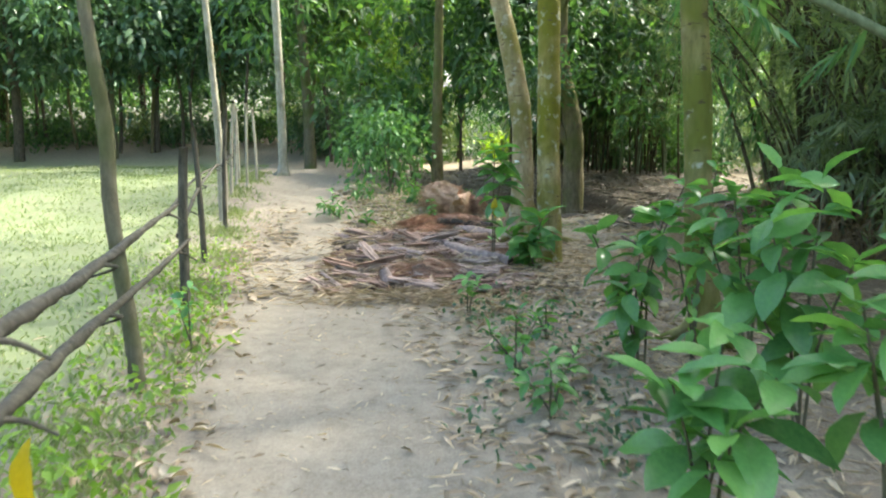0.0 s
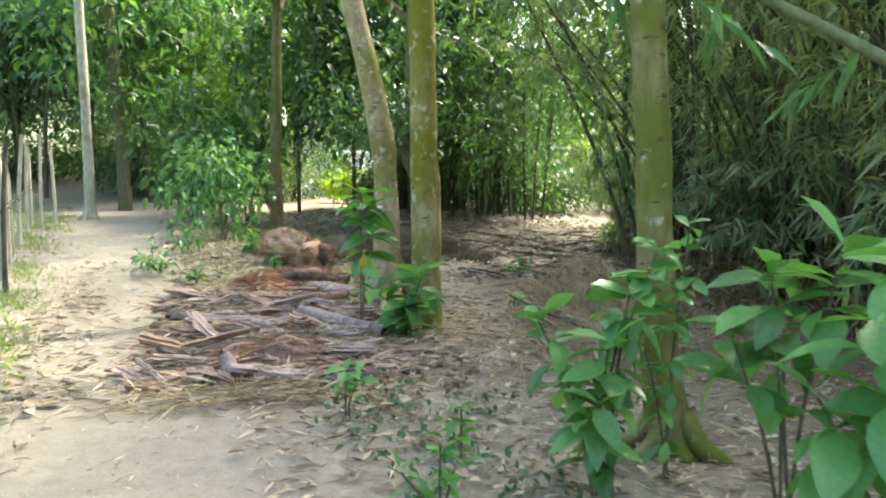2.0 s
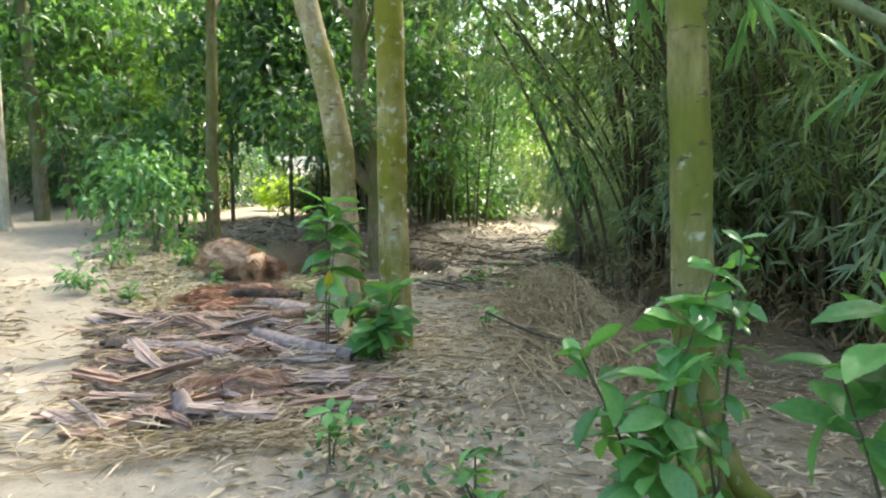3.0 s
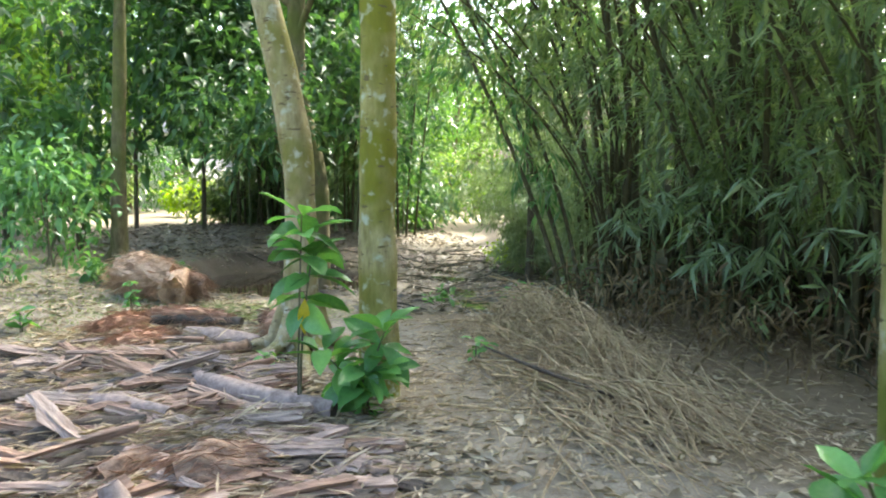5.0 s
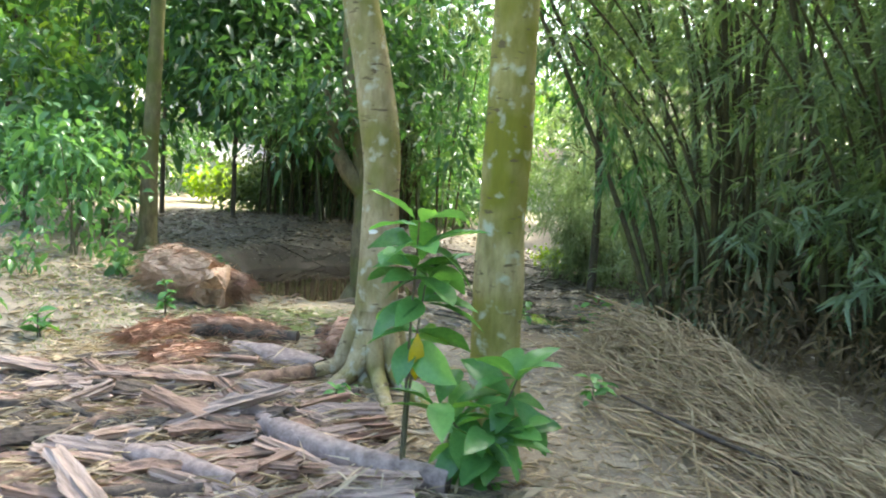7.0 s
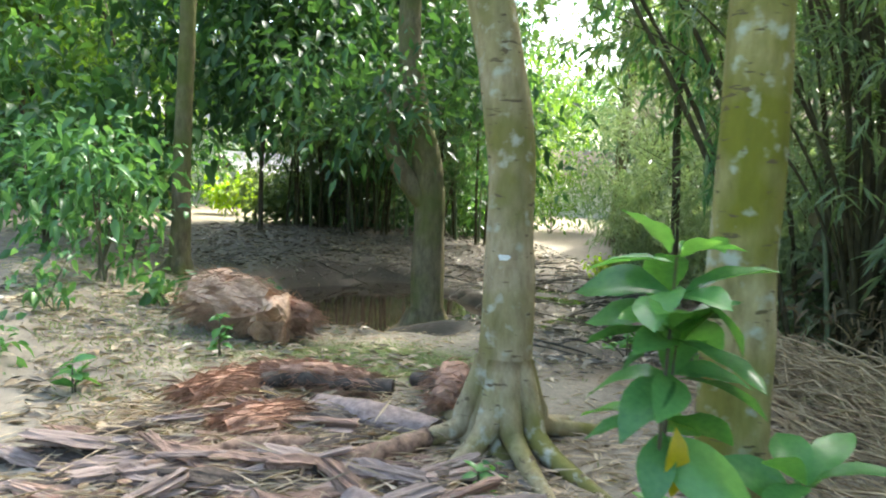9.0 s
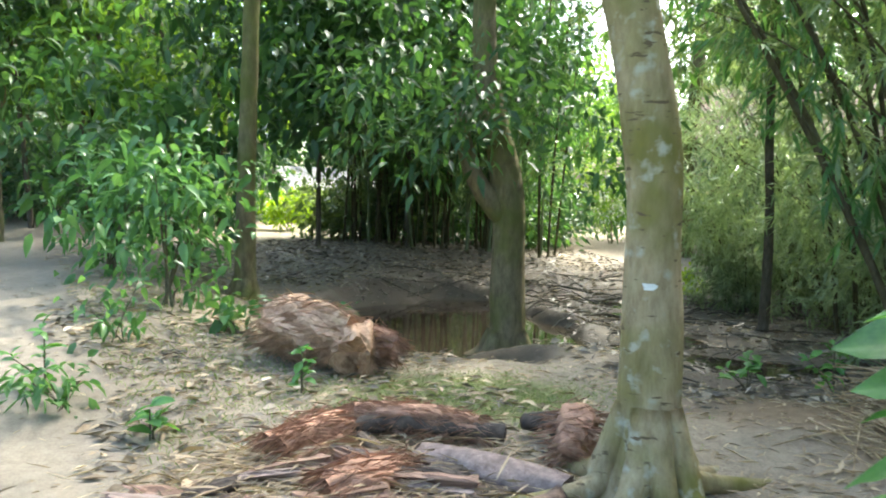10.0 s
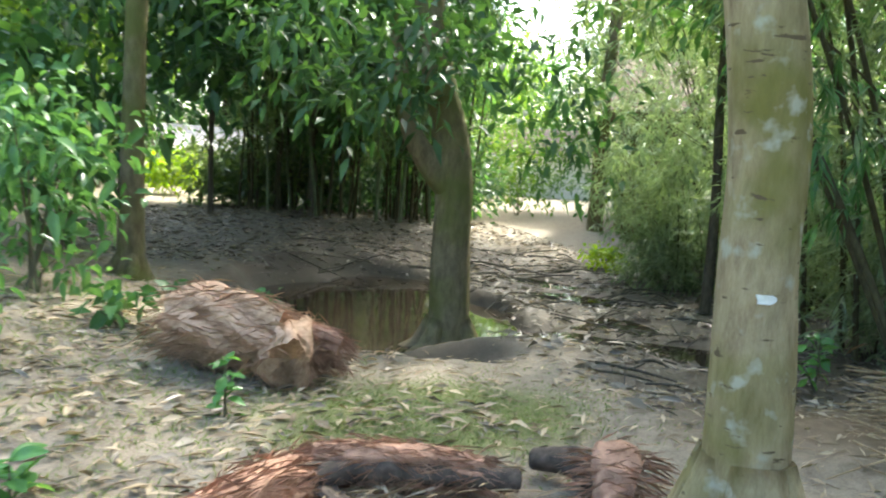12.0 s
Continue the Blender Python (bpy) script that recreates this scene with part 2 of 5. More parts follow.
def leaf_arrays(base, way, length, width, fold=0.25, face=None, droop=0.0, oval=False):
    """Leaves with a fold along the midrib, as numpy verts and faces: pointed blades, or oval ones with a bent tip."""
    n = len(base)
    way = unit(way)
    face = unit(rng.normal(size=(n, 3)) * 0.6 + (0, 0, 1)) if face is None else face
    side = unit(np.cross(way, face))
    nor = np.cross(side, way)
    L, W = length[:, None], width[:, None]
    tip = base + way * L - np.array([0, 0, 1]) * L * droop
    a = base + way * L * 0.4 - np.array([0, 0, 1]) * L * droop * 0.25
    if oval:
        down = np.array([0, 0, 1]) * L * droop
        rows = [base + way * L * u - down * u * u for u in (0.3, 0.68)]
        q = [c + s_ * side * W * k + nor * W * fold for c, k in zip(rows, (0.5, 0.42)) for s_ in (1, -1)]
        tip = base + way * L - down * 1.3
        V = np.stack([base, q[1], q[3], tip, q[2], q[0], rows[0], rows[1]], 1).reshape(-1, 3)
        k = np.arange(n)[:, None] * 8
        F = np.concatenate([k + f for f in ([0, 1, 6], [1, 2, 7], [1, 7, 6], [2, 3, 7], [0, 6, 5], [6, 7, 4], [6, 4, 5], [7, 3, 4])], 1).reshape(-1, 3)
        return V, F
    l1, r1 = a + side * W * 0.5 + nor * W * fold, a - side * W * 0.5 + nor * W * fold
    V = np.stack([base, r1, tip, l1], 1).reshape(-1, 3)
    k = np.arange(n)[:, None] * 4
    F = np.concatenate([k + [0, 1, 2], k + [0, 2, 3]], 1).reshape(-1, 3)
    return V, F


def leaf_mesh(name, mat, blocks):
    V = np.concatenate([b[0] for b in blocks])
    k, F = 0, []
    for v, f in blocks:
        F.append(f + k)
        k += len(v)
    F = np.concatenate(F)
    me = bpy.data.meshes.new(name)
    me.vertices.add(len(V))
    me.vertices.foreach_set("co", V.astype(np.float32).ravel())
    me.loops.add(len(F) * 3)
    me.loops.foreach_set("vertex_index", F.astype(np.int32).ravel())
    me.polygons.add(len(F))
    me.polygons.foreach_set("loop_start", np.arange(0, len(F) * 3, 3, dtype=np.int32))
    me.materials.append(mat)
    me.update(calc_edges=True)
    return me


def clumps(centres, n_each, spread, size, ratio=0.42, droop=0.3, down=0.25, oval=False):
    """Leaves gathered in clumps round the given centres."""
    C = np.repeat(np.array(centres, float), n_each, axis=0)
    n = len(C)
    base = C + rng.normal(size=(n, 3)) * np.array([1, 1, 0.7]) * spread
    way = unit(rng.normal(size=(n, 3)) + (base - C) / spread * 0.5 + (0, 0, -down))
    L = size * rng.uniform(0.6, 1.25, n)
    return leaf_arrays(base, way, L, L * ratio, 0.2, None, droop, oval)


def ellipsoid(n, centre, radii, hollow=0.45):
    d = unit(rng.normal(size=(n, 3)))
    r = rng.uniform(hollow ** 3, 1, n)[:, None] ** (1 / 3)
    bumpy = 1 + 0.25 * np.sin(d[:, :1] * 5 + centre[0]) * np.cos(d[:, 1:2] * 4 + centre[1])
    return np.array(centre) + d * r * bumpy * np.array(radii)


def smooth(a, b, x):
    u = np.clip((x - a) / (b - a), 0, 1)
    return u * u * (3 - 2 * u)


# ---- ground ----
WATER_Z = -0.36


def path_x(y):
    """Middle line of the trodden path."""
    return np.interp(y, [-20, 0, 4, 8, 12, 16, 22, 30, 45], [0.6, -0.25, -0.75, -1.35, -2.0, -2.75, -3.9, -4.6, -5.0])


def pool_d(x, y):
    """Below 1 inside the pool."""
    return np.sqrt(((x - 2.5 - 0.22 * (y - 16)) / 1.75) ** 2 + ((y - 16.4) / 2.6) ** 2)


def ground_z(x, y):
    x, y = np.asarray(x, float), np.asarray(y, float)
    rise = 0.32 * smooth(10, 16, y) * smooth(0.3, -2.2, x) + 0.08 * smooth(12, 16, y) * smooth(1.0, -0.5, x)
    rough = 0.10 * np.sin(x * 3.1 + 1.7 * np.sin(y * 2.3)) + 0.07 * np.sin(y * 5.2 + x * 2.4)
    ditch = -0.33 * smooth(2.5, 4.6, x - 0.12 * (y - 12) + rough) * smooth(10.4, 12.4, y + rough) * smooth(24, 18.5, y) - 0.14 * np.exp(-((x - 3.2) / 0.7) ** 2 - ((y - 12.3) / 0.45) ** 2) - 0.1 * np.exp(-((x - 5.2) / 0.6) ** 2 - ((y - 13.2) / 0.4) ** 2)
    ditch = ditch - 0.44 * np.exp(-((x - 3.55) / 0.75) ** 2 - ((y - 14.5) / 0.7) ** 2)
    pd = pool_d(x, y) + rough
    pool = np.minimum(-0.5 * smooth(1.3, 0.75, pd), ditch + 0.06 * np.sin(x * 2.9 + y) * np.sin(y * 2.2) * (ditch < -0.2))
    ditch = 0
    bank = 0.25 * smooth(19, 24, y) * smooth(-1, 1.5, x) * smooth(9, 6, x) + 1.2 * smooth(25, 36, y) * smooth(-1, -4, x)
    wave = 0.03 * np.sin(x * 1.7 + 0.6 * y) * np.cos(y * 1.1 - 0.4 * x) + 0.012 * np.sin(x * 5.3 + y * 2.1) * np.sin(y * 4.7)
    worn = -0.04 * np.exp(-((x - path_x(y)) / 0.7) ** 2)
    return rise + ditch + pool + bank + wave + worn


def gz(x, y):
    return float(ground_z(x, y))


def graded(lo, hi, near, step):
    inner = np.arange(lo, hi + step / 2, step)
    out, d = [], near
    a, b = lo, hi
    left, right = [], []
    while d < 900:
        a, b = a - d, b + d
        left.append(a)
        right.append(b)
        d *= 1.3
    return np.array(left[::-1] + inner.tolist() + right)


gx, gy = graded(-7, 9, 0.25, 0.09), graded(-1, 22, 0.25, 0.09)
X, Y = np.meshgrid(gx, gy)
Z = ground_z(X, Y)
nx, ny = len(gx), len(gy)
idx = np.arange(nx * ny).reshape(ny, nx)
quads = np.stack([idx[:-1, :-1], idx[:-1, 1:], idx[1:, 1:], idx[1:, :-1]], -1).reshape(-1, 4)
for i in range(ny):
    if -1.2 < gy[i] < 22.2:
        for j in range(nx):
            if -7.2 < gx[j] < 9.2:
                Z[i, j] += (0.4 + 0.6 * min(1, abs(X[i, j] - path_x(Y[i, j])) / 1.2)) * 0.018 * noise.noise(Vector((X[i, j] * 3, Y[i, j] * 3, 0))) + 0.010 * noise.noise(Vector((X[i, j] * 9, Y[i, j] * 9, 4)))
me = mesh_of("ground", np.stack([X, Y, Z], -1).reshape(-1, 3).tolist(), quads.tolist(), GROUND)
wob = 0.18 * np.sin(X * 2.1 + Y * 1.3) + 0.12 * np.sin(Y * 3.7 - X)
d_path = np.abs(X - path_x(Y) + 0.15 * np.sin(Y * 0.9)) + wob
far_y = smooth(7, 11, Y)
m_sand = smooth(1.0, 0.0, (d_path - (0.45 - 0.15 * far_y)) / (0.8 - 0.3 * far_y))
m_sand = np.maximum(m_sand, 0.45 * smooth(26, 29, np.abs(Y)) * smooth(3, 7, X))
m_sand = np.maximum(m_sand, 0.7 * smooth(1.0, 0.5, np.sqrt(((X - 9.7) / 1.7) ** 2 + ((Y - 22.4) / 2.4) ** 2) + wob * 0.5))
fence_x = np.interp(Y, [0, 4.1, 6.15, 8.4, 13, 20, 30], [-1.3, -1.75, -2.2, -2.7, -3.7, -5.2, -7])
m_turf = smooth(0.1, 0.9, fence_x - X + wob) * smooth(30, 24, Y)
m_turf = np.maximum(m_turf, smooth(30, 60, np.abs(Y)) * 0.6)
m_moss = smooth(1.0, 0.4, np.sqrt(((X - 0.9) / 1.5) ** 2 + ((Y - 12.0) / 0.9) ** 2) + wob)
m_mud = np.maximum(smooth(1.5, 1.1, pool_d(X, Y) + wob * 0.4), 0.75 * smooth(2.4, 3.6, X - 0.1 * (Y - 12) + wob) * smooth(10.8, 12, Y) * smooth(22, 17, Y))
# Far bank takes the mud colour to stand for the shade it lies in.
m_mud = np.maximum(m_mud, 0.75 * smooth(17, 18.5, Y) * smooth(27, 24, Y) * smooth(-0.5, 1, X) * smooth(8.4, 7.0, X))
m_brown = 0.8 * smooth(2.0, 3.4, X + wob) * smooth(13, 11, Y)
m_brown = np.maximum(m_brown, 0.6 * smooth(1.15, 0.7, np.sqrt(((X + 0.3) / 1.1) ** 2 + ((Y - 8.9) / 2.5) ** 2) + wob * 0.4))
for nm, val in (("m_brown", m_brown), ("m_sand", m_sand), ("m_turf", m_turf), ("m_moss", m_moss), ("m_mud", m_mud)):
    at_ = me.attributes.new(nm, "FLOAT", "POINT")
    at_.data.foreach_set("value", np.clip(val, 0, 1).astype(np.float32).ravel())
single("ground", me, "pale trodden sand path, leaf-strewn soil and thin meadow turf", "ground", kind="structure")

bm = bmesh.new()
ring = [bm.verts.new((3.4 + 3.4 * math.cos(a), 16.0 + 4.6 * math.sin(a), WATER_Z)) for a in np.linspace(0, 2 * math.pi, 48, endpoint=False)]
bm.faces.new(ring)
me = bpy.data.meshes.new("water")
bm.to_mesh(me)
me.materials.append(WATER)
single("water", me, "still brown pool water in a muddy hollow", "pool", kind="structure")

# ---- trees ----


def tree(name, base, path, radii, label, mat, crown=(), leaf=LEAF_CROWN, leaf_size=0.2, n_each=60, spread=0.45, limbs=6, roots=0, sides=14, rough=0.12, category="tree", group="", seed=0, fork=(), root_len=0.7, oval=False):
    """A tree: trunk along path (offsets from its base), with limbs to the crown's ellipsoids (centre, radii, clumps)."""
    z0 = gz(base[0], base[1])
    t = thing(name, (base[0], base[1], z0 - 0.03), label, category, group)
    r0 = radii[0]
    flute = (lambda u, a: 1 + np.clip(1 - u * 14, 0, 1) ** 2 * (0.5 + 0.3 * np.sin(a * 5 + seed))) if roots else None
    part("trunk", mesh_of("trunk", *tube([(0, 0, 0)] + list(path), radii, sides, 10 + 8 * len(path), rough, seed, flute), mat), t)
    for k in range(roots):
        a = 2 * math.pi * (k + 0.3 * math.sin(k * 2.1 + seed)) / roots + seed
        ln = root_len * (0.7 + 0.5 * abs(math.sin(k * 1.7 + seed)))
        c, s = math.cos(a), math.sin(a)
        w = 0.25 * math.sin(k * 3 + seed)
        g = 0.6 + 0.5 * min(1, root_len)
        pts = [(c * r0 * 0.55, s * r0 * 0.55, r0 * 3.0 * g), (c * r0 * 1.25, s * r0 * 1.25, r0 * 1.35 * g), (c * r0 * 2.2 - s * w * 0.3, s * r0 * 2.2 + c * w * 0.3, r0 * 0.5 * g), (c * (r0 + ln) - s * w, s * (r0 + ln) + c * w, -0.05)]
        part("root", mesh_of("root", *tube(pts, [r0 * 0.48, r0 * 0.46, r0 * 0.36, r0 * 0.14], 8, 12, 0.15, k + seed), mat), t)
    for pts, rr in fork:
        part("limb", mesh_of("limb", *tube(pts, rr, 10, 14, rough, seed + 5), mat), t)
    top = np.array(path[-1], float)
    low = np.array(path[-2] if len(path) > 1 else (0, 0, 0), float)
    blocks = []
    for centre, rad, n in crown:
        cs = ellipsoid(n, centre, rad)
        blocks.append(clumps(cs, n_each, spread, leaf_size, 0.46 if oval else 0.42, oval=oval))
        pick = cs[rng.permutation(n)[:limbs]] if centre == crown[0][0] else ()
        for c in pick:
            u = rng.uniform(0.1, 0.95)
            root = low + (top - low) * u
            midp = (root + c) / 2 + rng.normal(size=3) * 0.25 + (0, 0, 0.2)
            rr = radii[-1] * rng.uniform(0.45, 0.8)
            part("limb", mesh_of("limb", *tube([root, midp, c], [rr, rr * 0.6, rr * 0.15], 6, 8), mat), t)
    if blocks:
        part("crown", leaf_mesh("crown", leaf, blocks), t)
    return t


lichen_tree = tree("tree", (1.08, 9.95), [(0.0, 0.03, 1.2), (-0.06, 0.05, 2.0), (-0.35, 0.2, 3.4), (-0.9, 0.3, 5.2), (-1.2, 0.4, 7.0)], [0.165, 0.14, 0.135, 0.125, 0.11, 0.08],
     "lichen-spotted grey tree with spreading surface roots", BARK_LICHEN, [((-1.2, 0.3, 7.5), (2.3, 2.3, 1.6), 42)], roots=8, seed=1.3, sides=18, root_len=0.95)
tree("tree", (1.24, 8.4), [(-0.03, 0.0, 1.2), (-0.06, 0.0, 3.0), (-0.1, 0.1, 5.0), (0.0, 0.1, 7.0)], [0.15, 0.13, 0.12, 0.105, 0.08],
     "straight tree with yellow-green moss on its bark", BARK_MOSS, [((0.1, 0, 7.5), (2.3, 2.3, 1.7), 42)], seed=0.4, sides=18)
tree("tree", (2.6, 14.6), [(0.0, 0.05, 1.0), (-0.02, 0.1, 2.2), (-0.25, 0.3, 3.6), (-0.2, 0.4, 6.0)], [0.23, 0.2, 0.19, 0.15, 0.1],
     "brown forked tree standing at the pool's edge", BARK_MID, [((0, 0.3, 6.2), (2.6, 2.6, 1.8), 70), ((-0.9, 0.1, 3.1), (1.0, 1.0, 0.8), 30), ((0.9, -0.1, 2.9), (0.6, 0.6, 0.9), 10)], leaf=LEAF_DARK, leaf_size=0.17, n_each=34, spread=0.28, limbs=3, roots=4, seed=2.2, fork=[([(0, 0.05, 1.72), (-0.3, 0.12, 2.08), (-0.48, 0.22, 2.5), (-0.6, 0.35, 3.5)], [0.14, 0.12, 0.1, 0.05])], root_len=0.12)
tree("tree", (-0.12, 16.85), [(0.0, 0.0, 1.5), (0.05, 0.0, 3.5), (0.1, 0.1, 6.0)], [0.15, 0.12, 0.105, 0.07],
     "slim dark tree behind a fibrous root ball", BARK_MID, [((0, 0, 6.3), (2.2, 2.2, 1.6), 55)], roots=3, seed=3.1, root_len=0.12)
tree("tree", (1.88, 5.0), [(-0.1, 0.0, 0.7), (-0.16, 0.0, 1.6), (-0.26, 0.0, 3.0), (-0.35, 0.1, 6.0)], [0.125, 0.1, 0.092, 0.086, 0.07],
     "mossy tree with a flared foot beside the path", BARK_GREEN, [((0, 0, 6.8), (2.3, 2.3, 1.6), 55)], roots=5, seed=4.0, root_len=0.3)
tree("sapling_tree", (-1.79, 4.11), [(-0.02, 0.0, 0.4), (-0.08, 0.0, 1.1), (-0.08, 0.0, 1.6), (-0.14, -0.02, 2.3), (-0.4, 0.2, 4.6)], [0.05, 0.045, 0.043, 0.042, 0.036, 0.02],
     "thin bent sapling growing in the fence line", BARK_YOUNG, [((-0.4, 0.2, 4.9), (0.9, 0.9, 0.6), 14)], rough=0.15, seed=5)
tree("sapling_tree", (-3.6, 11.9), [(0.0, 0, 1.5), (-0.1, 0, 3.5), (-0.2, 0, 6.0)], [0.06, 0.055, 0.05, 0.03],
     "pale slender tree beside the fence", BARK_PALE, [((-0.5, 0, 6.4), (1.5, 1.5, 1.0), 30)], seed=6)
tree("tree", (-4.05, 18.7), [(0.0, 0, 2.0), (-0.05, 0, 5.0), (-0.1, 0, 8.0)], [0.12, 0.1, 0.095, 0.06],
     "straight pale-barked tree at the path's edge", BARK_PALE, [((0, 0, 8.6), (2.4, 2.4, 1.8), 60)], seed=7, roots=3, root_len=0.2)
# Upper crown, out of view, is widened to keep sun off the path.
tree("sapling_tree", (6.6, 14.75), [(0.0, 0, 1.5), (-0.1, 0, 3.0), (-0.1, 0, 6.0), (-0.4, -0.2, 9.0)], [0.075, 0.06, 0.055, 0.05, 0.03],
     "thin dark tree in the ditch", BARK_DARK, [((-0.5, -0.5, 9.0), (3.0, 3.0, 1.7), 120), ((-0.2, 0, 4.6), (1.5, 1.5, 0.9), 22)], n_each=40, seed=8)

bm = bmesh.new()
blob = [bm.verts.new((0.03 * (1 + 0.25 * math.sin(3 * a + 1)) * math.cos(a), 0.021 * (1 + 0.3 * math.cos(2 * a)) * math.sin(a), 0.004)) for a in np.linspace(0, 2 * math.pi, 18, endpoint=False)]
low = [bm.verts.new((v.co.x * 1.1, v.co.y * 1.1, -0.012)) for v in blob]
bm.faces.new(blob)
for a in range(18):
    bm.faces.new((low[a], low[(a + 1) % 18], blob[(a + 1) % 18], blob[a]))
me = bpy.data.meshes.new("lichen_spot")
bm.to_mesh(me)
WHITE_SPOT = bark("white_lichen", (0.6, 0.6, 0.56), (0.8, 0.8, 0.77))
me.materials.append(WHITE_SPOT)
part("lichen_spot", me, lichen_tree, "white crusty lichen spot", look((-0.0 - 0.655 * 0.142, 0.03 - 0.756 * 0.142, 1.13), (1.3, 1.6, 1.13)))

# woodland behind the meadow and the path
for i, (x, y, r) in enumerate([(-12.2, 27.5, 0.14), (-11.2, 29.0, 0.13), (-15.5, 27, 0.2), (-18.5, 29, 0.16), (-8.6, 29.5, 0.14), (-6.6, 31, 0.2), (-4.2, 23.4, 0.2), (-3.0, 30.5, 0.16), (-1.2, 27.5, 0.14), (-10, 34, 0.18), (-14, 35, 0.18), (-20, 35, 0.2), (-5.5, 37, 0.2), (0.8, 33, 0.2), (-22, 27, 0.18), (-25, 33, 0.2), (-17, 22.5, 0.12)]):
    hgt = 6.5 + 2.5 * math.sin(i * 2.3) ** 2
    # Trees 8 and 13 carry the leaf with sunlight in its colour.
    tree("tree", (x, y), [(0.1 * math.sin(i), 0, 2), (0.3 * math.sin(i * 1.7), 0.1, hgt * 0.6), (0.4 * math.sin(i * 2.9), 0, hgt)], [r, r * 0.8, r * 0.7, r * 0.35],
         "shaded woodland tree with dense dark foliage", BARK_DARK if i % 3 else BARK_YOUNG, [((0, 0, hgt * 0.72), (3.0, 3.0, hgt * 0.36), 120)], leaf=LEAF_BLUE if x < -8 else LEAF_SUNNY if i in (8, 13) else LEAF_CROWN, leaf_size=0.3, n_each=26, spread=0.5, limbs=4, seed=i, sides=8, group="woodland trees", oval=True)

# ---- bamboo ----


def culm_mesh(length, lean, radius, seed, mat):
    n = int(length / 0.38)
    pts = [(lean * (u ** 2) * length, 0.12 * math.sin(seed + u * 3) * u, length * (u - 0.22 * lean * u ** 3)) for u in np.linspace(0, 1, 7)]
    radii = []
    for i in range(n):
        r = radius * (1 - 0.75 * i / n)
        radii += [r * 1.22, r, r, r]
    return mesh_of("culm", *tube(pts, radii, 6, n * 4), mat), spline(pts, 60)


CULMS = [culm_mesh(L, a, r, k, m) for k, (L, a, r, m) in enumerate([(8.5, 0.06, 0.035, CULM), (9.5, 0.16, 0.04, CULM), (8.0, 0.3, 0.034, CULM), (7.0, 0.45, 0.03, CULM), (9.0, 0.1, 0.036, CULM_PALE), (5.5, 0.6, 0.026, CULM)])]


def bamboo(at, n, spread, label, leaves=9000, leaf=0.16, low=0.8, seed=0, size=1.0, group="bamboo thicket", kinds=(0, 1, 2, 3, 4, 5), leafmat=LEAF_BAMBOO, lean_to=None):
    """A clump: culms fanning out from one foot, with sprays of narrow hanging leaves."""
    r = np.random.default_rng(seed)
    t = thing("bamboo_clump", (*at, gz(*at) - 0.05), label, "bamboo", group)
    lines = []
    for k in range(n):
        me, line = CULMS[kinds[k % len(kinds)]]
        a = r.uniform(0, 360) if lean_to is None or k % 3 == 0 else lean_to + r.normal() * 45
        d = spread * math.sqrt(r.uniform())
        b = radians(a + r.normal() * 30)
        m = pose(d * math.cos(b), d * math.sin(b), 0, r.normal() * 3, r.normal() * 3, a) @ Matrix.Scale(size * r.uniform(0.75, 1.1), 4)
        part("culm", me, t, "", m)
        lines.append((np.array(m.to_3x3()) @ line.T).T + np.array(m.translation))
    P = np.concatenate(lines)
    P = P[P[:, 2] > low]
    sprays = P[r.integers(0, len(P), leaves // 14)] + r.normal(size=(leaves // 14, 3)) * (0.35, 0.35, 0.25)
    C = np.repeat(sprays, 14, axis=0)
    d = np.repeat(unit(r.normal(size=(len(sprays), 3)) * (1, 1, 0.35) + (0, 0, -0.25)), 14, axis=0)
    u = np.tile(np.linspace(0, 0.32, 14), len(sprays))[:, None]
    base = C + d * u + r.normal(size=C.shape) * 0.04 - np.array([0, 0, 1]) * u ** 2 * 0.8
    way = unit(d + r.normal(size=C.shape) * 0.85 + (0, 0, -0.35))
    L = leaf * r.uniform(0.7, 1.3, len(C))
    part("foliage", leaf_mesh("foliage", leafmat, [leaf_arrays(base, way, L, L * 0.17, 0.15, None, 0.25)]), t)
    return t


for i, (x, y, n, sp) in enumerate([(5.7, 10.7, 26, 0.6), (5.9, 8.9, 30, 0.8), (5.6, 7.0, 28, 0.8), (5.2, 5.0, 26, 0.8), (5.0, 2.8, 24, 0.7), (7.6, 9.5, 22, 0.8), (7.8, 6.2, 22, 0.8), (8.8, 12.6, 20, 0.7)]):
    bamboo((x, y), n, sp, "dense bamboo clump with dark culms and drooping leaves", 4500 if i == 0 else 9500 if i < 5 else 8500, leaf=0.18, low=1.9 if i == 0 else 1.0, seed=20 + i, lean_to=160)
for i, (x, y) in enumerate([(3.6, 24.6), (4.7, 23.9), (5.9, 23.4), (7.0, 22.8), (5.2, 26)]):
    bamboo((x, y), 15, 1.0, "upright bamboo grove on the bank behind the pool", 10000, 0.22, 1.5, 60 + i, 1.0, "bamboo grove", (0, 0, 4, 1), LEAF_CROWN if i % 2 else LEAF_BAMBOO)

# two lower-crowned trees between the thicket and the clearing
for i, (x, y) in enumerate([(14.2, 19.6), (11.4, 13.4)]):
    tree("tree", (x, y), [(0.1, 0, 2.5), (0.1, 0.2, 5.0), (0, 0.1, 7.5)], [0.13, 0.11, 0.09, 0.04], "slim tree with a leafy crown beside the clearing", BARK_YOUNG,
         [((0, 0, 6.9), (2.5, 2.5, 2.3), 75)], leaf_size=0.26, n_each=34, spread=0.5, limbs=6, seed=140 + i, sides=9, group="clearing trees")

